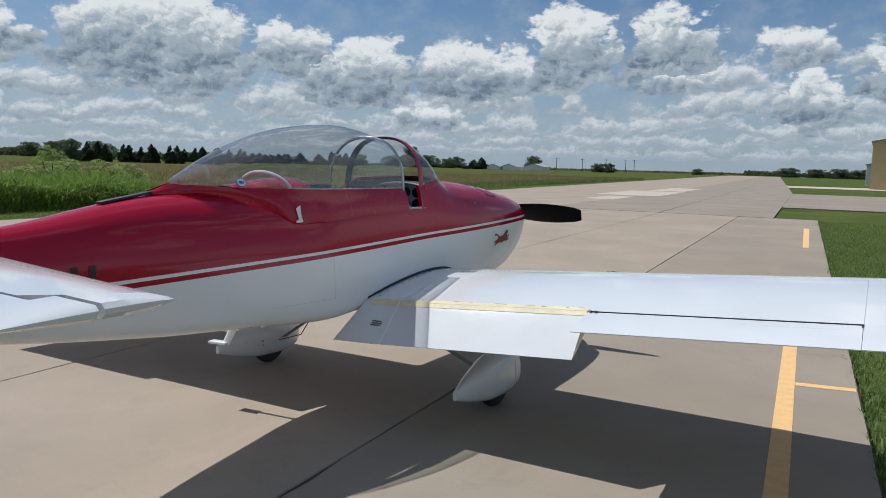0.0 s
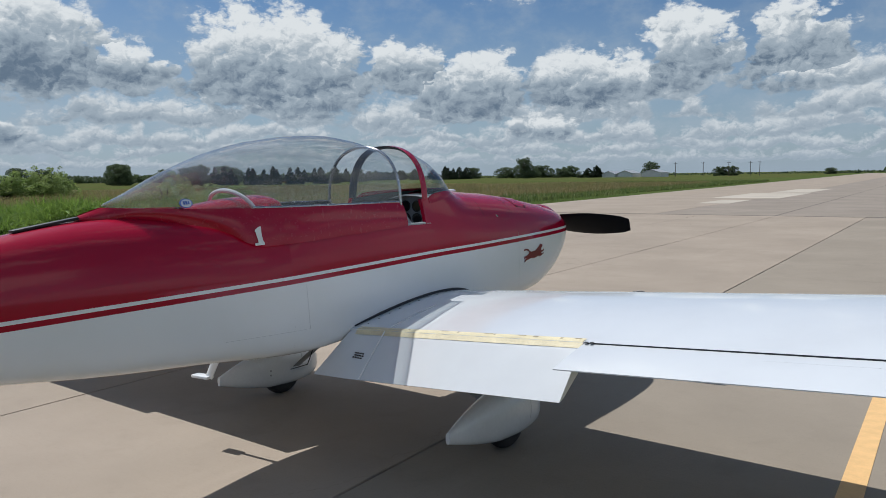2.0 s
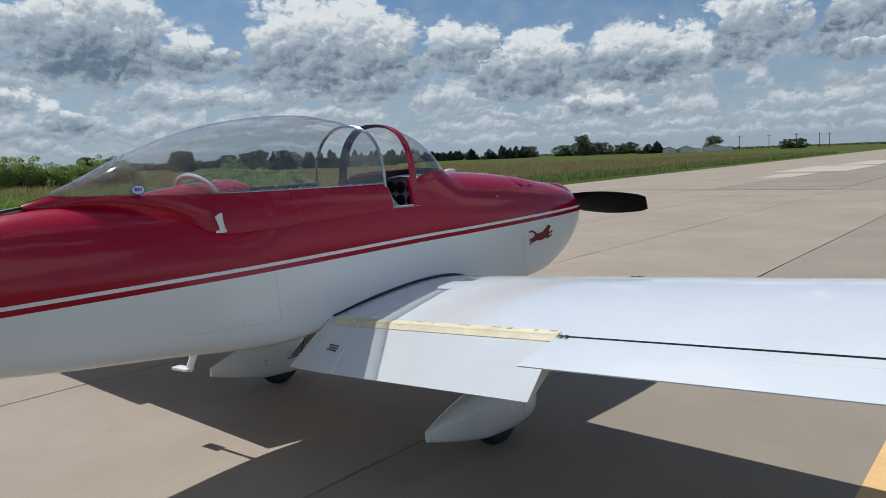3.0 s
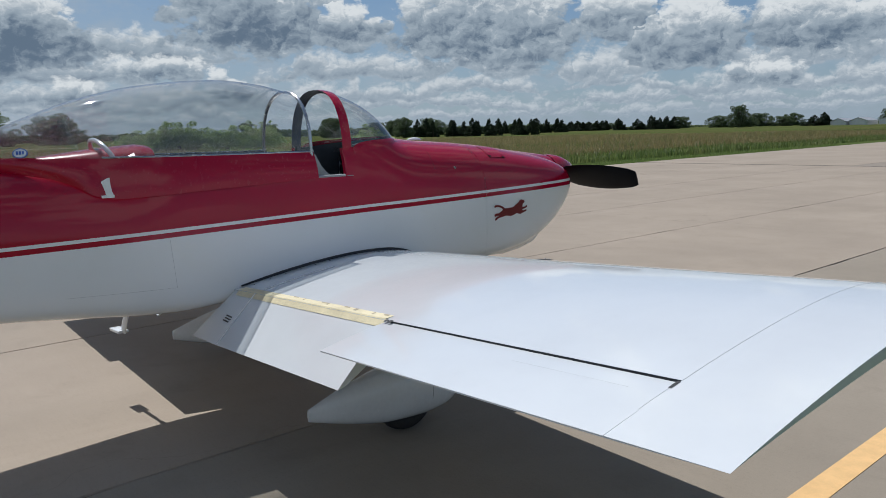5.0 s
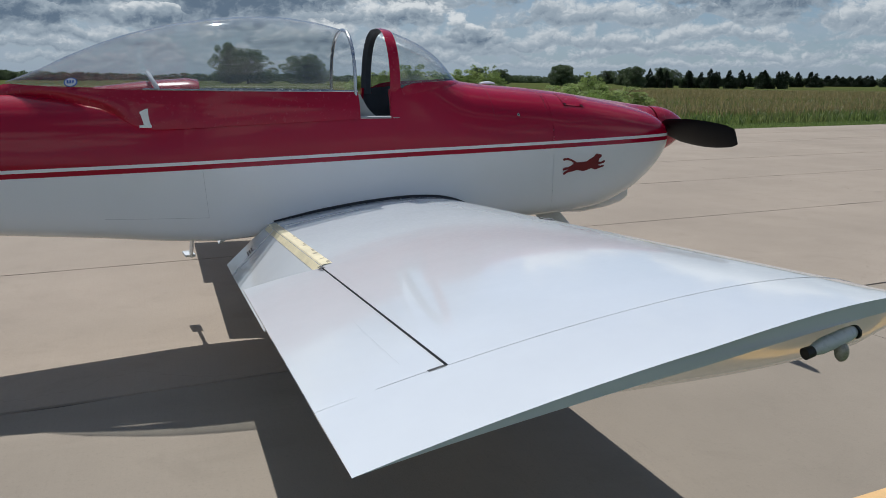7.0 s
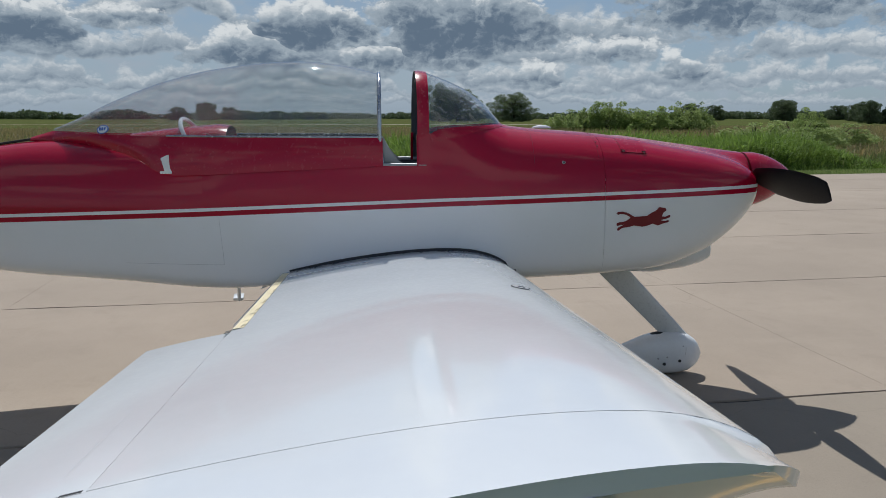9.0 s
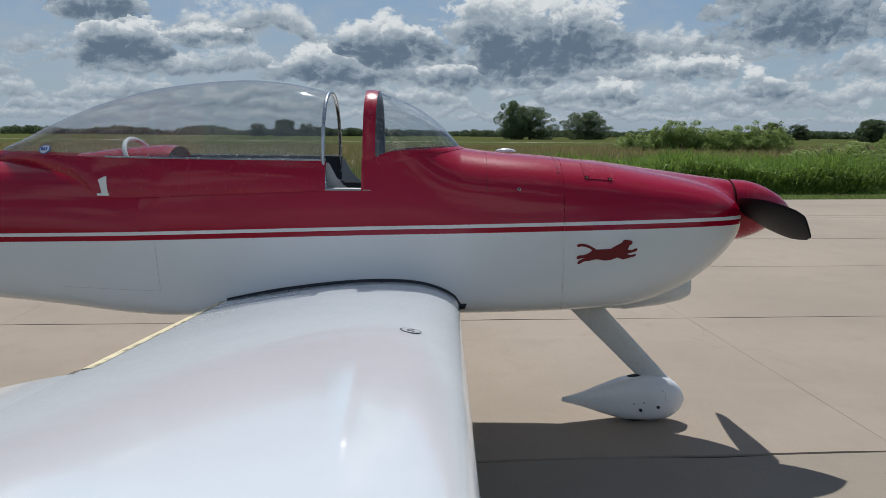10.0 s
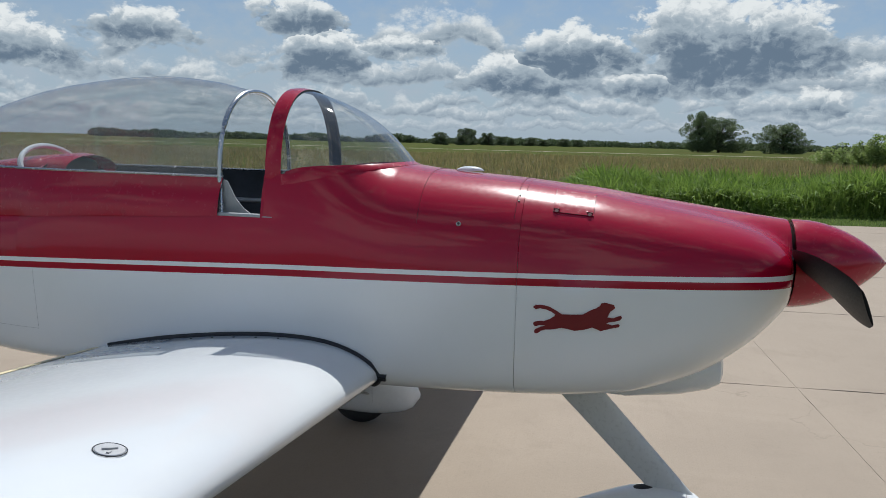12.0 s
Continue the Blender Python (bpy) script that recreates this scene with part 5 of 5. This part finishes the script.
# ---- plants ----
def leaf_cloud(lobes, count, size, rng, flat=0.0, squash=1.0):
    """Many small leaf sprays scattered through rounded lobes (x, y, z, r), denser at their skin."""
    verts, faces = [], []
    total = sum(r * r for *_, r in lobes)
    for x, y, z, r in lobes:
        for _ in range(int(count * r * r / total)):
            d = rng.normal(size=3)
            d /= np.linalg.norm(d)
            rad = r * (0.55 + 0.5 * rng.random() ** 0.6)
            p = np.array((x, y, z)) + d * rad * np.array((1, 1, squash))
            a = rng.normal(size=3)
            a /= np.linalg.norm(a)
            b = np.cross(a, rng.normal(size=3))
            b /= np.linalg.norm(b)
            s = size * (0.5 + rng.random())
            c = np.cross(a, b) * 0.18 * s
            i = len(verts)
            verts += [tuple(p - a * s), tuple(p + b * s * 0.55 + c), tuple(p + a * s), tuple(p - b * s * 0.55 + c)]
            faces += [(i, i + 1, i + 2), (i, i + 2, i + 3)]
    return verts, faces


def data_mesh(name, verts, faces, material):
    me = bpy.data.meshes.new(name)
    me.from_pydata(verts, [], faces)
    me.materials.append(material)
    me.update()
    return me


def joined(bms):
    out = bmesh.new()
    for b in bms:
        me = bpy.data.meshes.new("part")
        b.to_mesh(me)
        b.free()
        out.from_mesh(me)
        bpy.data.meshes.remove(me)
    return out


def build_tree(kind, seed, label):
    """A tree one metre high and about one metre wide, to be scaled where it stands."""
    rng = np.random.default_rng(seed)
    root = thing("tree" if kind != "s" else "shrub", (0, 0, -0.05), label, "tree" if kind != "s" else "shrub", {"b": "broadleaf trees", "g": "broadleaf trees", "c": "cedar trees", "s": "field shrubs"}[kind])
    limbs, lobes = [], []
    if kind == "c":
        limbs.append(tube([(0, 0, 0), (0, 0, 0.5), (0.01, 0, 0.97)], 0.03, 7, [0.035, 0.02, 0.004]))
        for k in range(60):
            z = 0.03 + 0.93 * (k / 59)
            w = 0.46 * (1 - z) ** 0.85 * (0.65 + 0.7 * rng.random())
            a = rng.random() * 6.28
            lobes.append((math.cos(a) * w * 0.75, math.sin(a) * w * 0.75, z - 0.05 * w, 0.022 + w * 0.20))
        v, f = leaf_cloud(lobes, 6000, 0.026, rng, squash=1.25)
        mt = M["leaf_cedar"]
    elif kind in "bg":
        limbs.append(tube([(0, 0, 0), (0.01, 0.0, 0.16), (0.0, 0.01, 0.5)], 0.03, 8, [0.030, 0.022, 0.010]))
        for k in range(46):
            a = 2.4 * k + rng.random()
            z = 0.10 + 0.82 * (k / 45) ** 0.9
            rim = 0.44 * math.sqrt(max(0.02, 1 - ((z - 0.40) / 0.58) ** 2)) * (0.72 + 0.4 * rng.random())
            rr = rim * (1.0 if k % 3 else 0.5)
            tip = (rr * math.cos(a), rr * math.sin(a), z)
            limbs.append(tube([(0, 0, min(0.48, z * 0.6)), (tip[0] * 0.5, tip[1] * 0.5, z * 0.85), tip], 0.01, 5, [0.012, 0.008, 0.003]))
            lobes.append((*tip, 0.055 + 0.075 * rng.random()))
        lobes += [(0.32 * math.cos(a), 0.32 * math.sin(a), 0.07 + 0.10 * rng.random(), 0.08 + 0.04 * rng.random()) for a in span_of(0, 5.8, 0.52)]
        lobes += [(0, 0, 0.36, 0.26), (0.05, -0.04, 0.62, 0.18)]
        v, f = leaf_cloud(lobes, 11000 if kind == "b" else 26000, 0.020 if kind == "b" else 0.012, rng, squash=0.9)
        mt = M["leaf_far" if kind == "b" else "leaf_tree"]
    else:
        for k in range(15):
            a = 2.4 * k
            tip = (0.45 * rng.random() * math.cos(a), 0.45 * rng.random() * math.sin(a), 0.40 + 0.55 * rng.random())
            limbs.append(tube([(0, 0, 0), (tip[0] * 0.4, tip[1] * 0.4, tip[2] * 0.5), tip], 0.012, 5, [0.016, 0.009, 0.003]))
            lobes.append((tip[0] * 1.05, tip[1] * 1.05, tip[2] * 0.96, 0.03 + 0.06 * rng.random()))
            lobes.append((tip[0] * 1.3, tip[1] * 1.1, tip[2] * 0.70, 0.07 + 0.09 * rng.random()))
            lobes.append((tip[0] * 1.3 + 0.1 * rng.normal(), tip[1] * 1.3, tip[2] * 0.40, 0.12 + 0.10 * rng.random()))
        v, f = leaf_cloud(lobes, 11000, 0.019, rng, squash=1.0)
        mt = M["leaf_bush"]
    part("trunk", joined(limbs), M["bark"], root)
    crown = new("crown", data_mesh("crown", v, f, mt))
    crown.parent = root
    return root


# kind, x, y, height, width
TREES = [
    ("g", -296, 32, 11.8, 21), ("g", -293, 53.5, 10.2, 19), ("g", -290, 24.5, 13.6, 12),
    ("s", -88, 23.5, 3.0, 4.5), ("s", -88, 25.8, 4.0, 4), ("s", -86, 27.6, 4.3, 4.5), ("s", -86, 29.6, 3.3, 4), ("s", -84, 32.2, 3.4, 5), ("s", -84, 34.3, 3.5, 4), ("s", -83, 36, 4.0, 4), ("s", -64, 40, 3.0, 2.5),
    ("b", -405, -99, 6.4, 11), ("b", -409, -88, 5.2, 10), ("b", -511, -84, 5.9, 9), ("b", -506, -76, 4.6, 8), ("b", -512, -64, 5.5, 10), ("b", -508, -55, 4.3, 9), ("b", -512, -42, 5.0, 10), ("b", -515, -33, 4.2, 9),
    ("b", -380, 160, 8.1, 12), ("b", -380, 173, 7.2, 12), ("b", -285, 158, 7.8, 13), ("b", -416, 262, 8.0, 14), ("b", -414, 278, 8.5, 14),
    ("b", -465, -97, 9.6, 16), ("b", -466, -84, 7.4, 12), ("b", -258, 143, 7.1, 10), ("s", -33, 21, 1.9, 3.4),
    ("b", -263, 191, 6.9, 9), ("c", -257, 199, 6.1, 5.5), ("c", -250, 207, 5.6, 5), ("c", -244, 214, 6.2, 6), ("c", -240, 220, 5.6, 5.5),
    ("c", -233, 226, 5.9, 6.5), ("c", -228, 233, 5.6, 6.5), ("c", -282, 303, 5.2, 8), ("c", -276, 311, 5.0, 8),
    ("c", -254, 328, 6.9, 7), ("c", -249, 334, 6.4, 8), ("b", -260, 361, 6.3, 12), ("b", -244, 373, 6.0, 14), ("b", -209, 336, 10.0, 11.3),
    ("b", -241, 408, 7.3, 15), ("b", -228, 419, 6.6, 14), ("c", -191, 381, 6.2, 8.3), 
    ("c", -292, 308, 5.0, 9), ("c", -285, 315, 4.7, 9), ("c", -279, 319, 5.0, 9), ("c", -254, 302, 5.6, 8), ("c", -246, 307, 5.2, 8), ("c", -240, 312, 5.8, 8),
    ("b", -232, 378, 5.6, 13), ("b", -217, 389, 5.2, 13), ("c", -180, 351, 4.7, 9.7), ("b", -160, 383, 7.3, 10.8), ("b", -123, 396, 4.7, 8.7),
    ("b", -288, 190, 6.7, 11), ("b", -276, 204, 6.4, 12), ("b", -185, 126, 5.6, 7), ("c", -189, 137, 5.6, 4.5), ("c", -188, 133, 5.2, 4), ("c", -185, 144, 4.7, 4),
    ("c", -183, 147, 4.4, 4), ("c", -173, 142, 5.1, 4.5), ("c", -170, 146, 4.8, 4.5), ("c", -171, 159, 4.9, 5), ("c", -168, 161, 4.5, 4), ("s", -32, 18.2, 1.7, 3.6), ("s", -36, 24.5, 1.6, 3.2),
    ("b", -128, 393, 4.6, 7.2), ("b", -92, 470, 3.4, 8), ("b", -44, 490, 5.3, 15), ("b", -30, 496, 5.0, 15), ("b", -17, 472, 5.2, 14), ("b", -6, 478, 5.0, 14),
]


def build_trees():
    rng = random.Random(4)
    protos = {
        "b": [build_tree("b", k, "broad dark green tree far across the field") for k in (1, 2, 3)],
        "g": [build_tree("g", k, "large full green tree standing in the far field") for k in (4, 5)],
        "c": [build_tree("c", k, "dark conical cedar far across the field") for k in (11, 12)],
        "s": [build_tree("s", k, "light green leafy shrub in tall grass") for k in (21, 22, 23)],
    }
    used = {k: 0 for k in protos}
    more = [("c", x + rng.uniform(-2.5, 2.5), y + rng.uniform(2.0, 4.5), h * rng.uniform(0.62, 1.02), w * rng.uniform(0.7, 1.0)) for kind, x, y, h, w in TREES if kind == "c"]
    for kind, x, y, h, w in TREES + more:
        i = used[kind]
        used[kind] += 1
        ps = protos[kind]
        k = {"b": 1.0, "g": 1.0, "c": 1.15, "s": 1.25}[kind]
        m = Matrix.Translation((x, y, -0.06)) @ Euler((0, 0, rng.random() * 6.28)).to_matrix().to_4x4() @ Matrix.Diagonal((w * k, w * k, h * (0.92 if kind == "s" else 1.06), 1))
        if i < len(ps):
            ps[i].matrix_basis = m
        else:
            o = copy_thing(ps[i % len(ps)], pose(0, 0, 0))
            o.matrix_basis = m


def build_far_woods():
    """Low hedgerows and woods on the horizon."""
    rng = np.random.default_rng(8)
    lobes = []
    for bearing in np.arange(-22, 128, 0.16):
        d = 640 + 60 * math.sin(bearing * 0.5) + 40 * rng.random()
        low = 0.55 + 0.45 * noise.noise((bearing * 0.35, 3.0, 0)) + 0.25 * rng.random()
        h = max(1.0, 8.0 * low) * (0.28 if 8 < bearing < 40 else 0.75 if bearing < 8 else 1.0)
        a = radians(bearing)
        lobes.append((-d * math.sin(a), d * math.cos(a), h * 0.45, max(0.8, h * 0.55)))
    v, f = leaf_cloud(lobes, 60000, 0.9, rng, squash=0.9)
    ob = new("far_woods", data_mesh("far_woods", v, f, M["leaf_far"]))
    tagged(ob, "dark line of distant woods and hedgerows on the horizon", "woods", kind="stuff")


def blades(name, places, height, width, material, label, seed, lean=0.35, plume=0.0):
    """Grass blades: each a bent, tapering strip of three triangles."""
    rng = np.random.default_rng(seed)
    n = len(places)
    h = height * (0.55 + 0.6 * rng.random(n)) * places[:, 2]
    a = rng.random(n) * 6.283
    lx, ly = np.cos(a), np.sin(a)
    b = lean * (0.15 + 1.25 * rng.random(n)) * h
    w = width * (0.6 + 0.8 * rng.random(n))
    c = rng.random(n) * 6.283
    wx, wy = np.cos(c) * w, np.sin(c) * w
    x, y = places[:, 0], places[:, 1]
    z0 = np.full(n, -0.06)
    pts = np.stack([
        np.stack([x - wx, y - wy, z0], 1), np.stack([x + wx, y + wy, z0], 1),
        np.stack([x - wx * 0.8 + lx * b * 0.3, y - wy * 0.8 + ly * b * 0.3, z0 + h * 0.6], 1),
        np.stack([x + wx * 0.8 + lx * b * 0.3, y + wy * 0.8 + ly * b * 0.3, z0 + h * 0.6], 1),
        np.stack([x + lx * b, y + ly * b, z0 + h - 0.42 * b], 1)], 1).reshape(-1, 3)
    base = np.arange(n) * 5
    faces = np.concatenate([np.stack([base, base + 1, base + 3], 1), np.stack([base, base + 3, base + 2], 1), np.stack([base + 2, base + 3, base + 4], 1)])
    me = bpy.data.meshes.new(name)
    me.vertices.add(len(pts))
    me.vertices.foreach_set("co", pts.ravel())
    me.loops.add(faces.size)
    me.loops.foreach_set("vertex_index", faces.ravel().astype(np.int32))
    me.polygons.add(len(faces))
    me.polygons.foreach_set("loop_start", np.arange(0, faces.size, 3, dtype=np.int32))
    me.polygons.foreach_set("loop_total", np.full(len(faces), 3, dtype=np.int32))
    me.materials.append(material)
    me.update(calc_edges=True)
    me.validate()
    ob = new(name, me)
    tagged(ob, label, "grass", kind="stuff")
    return ob


def field_places(count, u_lo, u_hi, v_lo, v_hi, seed, power=1.0, edge=True, hills=None):
    """Scatter over the field beyond the far edge: u counts from that edge outwards."""
    rng = np.random.default_rng(seed)
    v = v_lo + (v_hi - v_lo) * rng.random(count)
    d = u_lo + (u_hi - u_lo) * rng.random(count) ** power
    u = -16.15 - 0.05 * (v - 11.0) - d
    x = u * math.cos(TURN) - v * math.sin(TURN)
    y = u * math.sin(TURN) + v * math.cos(TURN)
    s = np.ones(count)
    if hills:
        s = np.array([hills(a, b) for a, b in zip(d, v)])
    return np.stack([x, y, s], 1)[s > 0.05]


def clump(d, v):
    """How high the tall grass stands: a tall bright stand in the middle, low towards both ends."""
    n = 0.5 + 0.5 * noise.noise((d * 0.5, v * 0.38, 1.7))
    stand = min(1.0, 0.35 + 0.45 * max(0.0, v - 0.5)) * min(1.0, 0.30 + 0.30 * max(0.0, 19.0 - v))
    front = min(1.0, (d - 2.6) / 0.8) if d > 2.6 else 0
    return max(0.0, front) * stand * (0.42 + 0.85 * n)


def patchy(d, v):
    n = 0.5 + 0.5 * noise.noise((d * 0.11, v * 0.09, 8.7))
    return 0.45 + 0.75 * n


def build_grass():
    blades("tall_grass", field_places(62000, 2.6, 9.0, 0.5, 19.0, 31, 1.25, hills=clump), 1.36, 0.026, M["blade"], "tall bright green grass beside the mown verge", 5, 0.85)
    beyond = field_places(52000, 2.8, 34.0, 16.5, 150, 33, 1.5, hills=patchy)
    before = field_places(22000, 2.6, 14.0, -18, 2.5, 34, 1.3, hills=patchy)
    blades("rough_grass", np.concatenate([beyond, before]), 0.52, 0.022, M["rough"], "rough olive-green grass beyond the verge", 6, 0.6)
    blades("dry_grass", field_places(110000, 7.5, 95.0, -60, 120, 35, 1.7, hills=patchy), 0.85, 0.016, M["straw"], "dry straw-coloured grass in the open field", 7, 0.7)
    blades("verge_grass", field_places(26000, -0.05, 3.0, -16, 60, 37), 0.075, 0.008, M["mown"], "short mown grass verge", 8, 0.6)
    rng = np.random.default_rng(41)
    n = 34000
    v = -8 + 36.0 * rng.random(n) ** 1.1
    u = 3.56 + 0.025 * np.sin(v * 1.7) + 0.02 * np.sin(v * 6.1) + 4.0 * rng.random(n) ** 1.5
    edge = np.where(u < 3.75, 1.5, 1.0)
    x = u * math.cos(TURN) - v * math.sin(TURN)
    y = u * math.sin(TURN) + v * math.cos(TURN)
    blades("lawn_grass", np.stack([x, y, edge], 1), 0.065, 0.006, M["mown"], "short green grass along the apron edge", 9, 0.7)


# ---- distant buildings and poles ----
def build_hangar(name, x0, x1, y0, y1, eave, ridge, wall, label):
    h = thing(name, ((x0 + x1) / 2, (y0 + y1) / 2, 0), label, "hangar")
    ox, oy = (x0 + x1) / 2, (y0 + y1) / 2
    w, d = (x1 - x0) / 2, (y1 - y0) / 2
    prof = [(-w, -0.1), (w, -0.1), (w, eave), (0, ridge), (-w, eave)]
    bm = bmesh.new()
    a = [bm.verts.new((x, -d, z)) for x, z in prof]
    b = [bm.verts.new((x, d, z)) for x, z in prof]
    bm.faces.new(a), bm.faces.new(b[::-1])
    for i in (0, 1, 4):
        bm.faces.new((a[i], a[(i + 1) % 5], b[(i + 1) % 5], b[i]))
    bmesh.ops.recalc_face_normals(bm, faces=bm.faces)
    part("wall", bm, wall, h, smooth=False)
    bm = bmesh.new()
    for s in (1, -1):
        q = [(s * (w + 0.3), -d - 0.3, eave - 0.02), (0, -d - 0.3, ridge + 0.10), (0, d + 0.3, ridge + 0.10), (s * (w + 0.3), d + 0.3, eave - 0.02)]
        f = bm.faces.new([bm.verts.new(p) for p in q])
        r = bmesh.ops.extrude_face_region(bm, geom=[f])
        for e in r["geom"]:
            if isinstance(e, bmesh.types.BMVert):
                e.co.z += 0.12
    bmesh.ops.recalc_face_normals(bm, faces=bm.faces)
    part("roof", bm, M["roof"], h, smooth=False)
    n = max(3, int(2 * d / 1.2))
    for k in range(n):
        y = -d + 2 * d * (k + 0.5) / n
        part("wall_rib", box(bmesh.new(), (-w - 0.04, y, eave / 2), (0.08, 0.14, eave)), wall, h, smooth=False)
    for k in range(3):
        part("hangar_door", box(bmesh.new(), ((k - 1) * w * 0.55, -d - 0.05, eave * 0.42), (w * 0.52, 0.08, eave * 0.84)), wall, h, smooth=False)
    return h


def build_far_things():
    build_hangar("hangar", 2.2, 24, 118, 150, 6.6, 8.6, M["tan_metal"], "tan ribbed metal hangar beside the grass")
    build_hangar("hangar", 1.0, 10, 158, 176, 3.9, 4.8, M["white_metal"], "white metal hangar with a low roof")
    for x, y, w, hh in ((-163, 362, 4.0, 1.7), (-151, 366, 5.0, 2.0), (-171, 360, 3.5, 1.5)):
        b = build_hangar("farm_building", x - w, x + w, y - 5, y + 5, hh, hh + 1.4, M["white_metal"], "low pale farm building among far trees")
        b["category"] = "building"
    proto = None
    for x, y, h in ((-104.7, 380, 6.9), (-129, 372, 6.5), (-141, 367, 6.4), (-118, 376, 6.6), (-112, 390, 5.8)):
        if proto is None:
            proto = thing("utility_pole", (x, y, 0), "thin wooden utility pole far across the field", "pole", "utility poles")
            part("post", tube([(0, 0, -0.1), (0, 0, h)], 0.16, 8, [0.17, 0.11]), M["pole"], proto)
            part("crossarm", box(bmesh.new(), (0, 0, h - 0.5), (1.8, 0.12, 0.14)), M["pole"], proto, smooth=False)
        else:
            copy_thing(proto, pose(x, y, 0, 0, 0, 12))
    # pale farm track across the field
    bm = grid_mesh([[(-178 + 0.02 * y, y, -0.045), (-182 + 0.02 * y, y, -0.045)] for y in span_of(-160, 60, 20)])
    for f in bm.faces:
        if f.normal.z < 0:
            f.normal_flip()
    tagged(new("track", mesh_of(bm, "track", M["pale_slab"], False)), "pale gravel farm track across the field", "track", kind="structure")


build_trees()
build_far_woods()
build_grass()
build_far_things()


# ---- pavement, slab by slab ----
def flat_strip(name, corners, material, z, label, category, kind="structure"):
    bm = bmesh.new()
    lo = [bm.verts.new(pave(u, v, z - 0.05)) for u, v in corners]
    hi = [bm.verts.new(pave(u, v, z)) for u, v in corners]
    bm.faces.new(hi)
    for i in range(len(corners)):
        j = (i + 1) % len(corners)
        bm.faces.new((lo[i], lo[j], hi[j], hi[i]))
    bmesh.ops.recalc_face_normals(bm, faces=bm.faces)
    return tagged(new(name, mesh_of(bm, name, material, False)), label, category, kind=kind)


def build_pavement():
    apron = flat_strip("pavement", [(far_edge(-20), -20), (3.58, -20), (3.58, 28.0), (far_edge(28), 28.0)], M["joint"], -0.012, "sunlit weathered concrete apron with dark joints", "pavement")
    us = [-14.45, -11.90, -11.45, -8.12, -5.36, -2.50, 0.65, 3.58]
    vs = [-20.0, -16.41, -10.06, -3.71, 2.64, 8.99, 15.33, 21.68, 28.0]
    g = 0.005
    for v0, v1 in zip(vs, vs[1:]):
        for u0, u1 in zip(us, us[1:]):
            ga, gb = (0.0015 if -6 < u < 0 else g for u in (u0, u1))
            ob = new("slab", slab_mesh(u0 + ga, u1 - gb, v0 + 0.0004, v1 - 0.0004, "slab", M["slab" if u1 < 3 else "edge_slab"]))
            ob.parent = apron
        ob = new("slab", slab_mesh(far_edge, us[0] - g, v0 + g * 0.5, v1 - g * 0.5, "slab", M["slab"]))
        ob.parent = apron
    old = flat_strip("runway", [(far_edge(28.02) - 0.0, 28.02), (1.95, 28.02), (1.95, 74), (-12.0, 520), (far_edge(520), 520)], M["old_slab"], -0.002, "older grey concrete taxiway running to the horizon", "taxiway")
    flat_strip("pale_lane", [(far_edge(28.1), 28.1), (-7.5, 28.1), (-7.4, 60), (-10.0, 154), (-20.5, 500), (far_edge(500), 500)], M["slab"], 0.003, "paler concrete strip along the taxiway", "taxiway")
    flat_strip("connector", [(1.96, 39.5), (60, 39.5), (60, 72), (1.96, 72)], M["old_slab"], -0.003, "grey concrete lane between grass strips", "pavement")
    flat_strip("connector", [(-2.0, 108), (60, 108), (60, 126), (-2.6, 126)], M["pale_slab"], -0.003, "pale concrete lane in front of the hangars", "pavement")
    for u0, u1, v0, v1 in ((-10.6, -6.2, 49, 62), (-9.6, -6.6, 64, 78), (-9.0, -7.2, 40, 46)):
        flat_strip("concrete_patch", [(u0, v0), (u1, v0), (u1, v1), (u0, v1)], M["pale_slab"], 0.008, "pale repaired concrete patch", "pavement")
    for u in (-8.45, -2.56):
        flat_strip("joint_line", [(u - 0.018, 28.1), (u + 0.018, 28.1), (u - 1.03, 120), (u - 1.07, 120)], M["joint"], 0.001, "dark tarred joint in the taxiway", "joint")
    flat_strip("joint_line", [(far_edge(28), 27.93), (3.55, 27.93), (3.55, 28.06), (far_edge(28), 28.06)], M["joint"], 0.003, "dark tarred joint across the apron", "joint")
    # yellow markings
    def mark(corners):
        return flat_strip("yellow_marking", corners, M["yellow"], 0.003, "worn yellow painted guide line on concrete", "marking")
    mark([(2.965, -14), (3.095, -14), (3.095, 5.6), (2.965, 5.6)])
    mark([(3.099, 1.28), (3.56, 1.33), (3.56, 1.44), (3.099, 1.39)])
    mark([(3.09, 15.0), (3.23, 15.0), (3.26, 22.4), (3.09, 22.4)])


build_pavement()
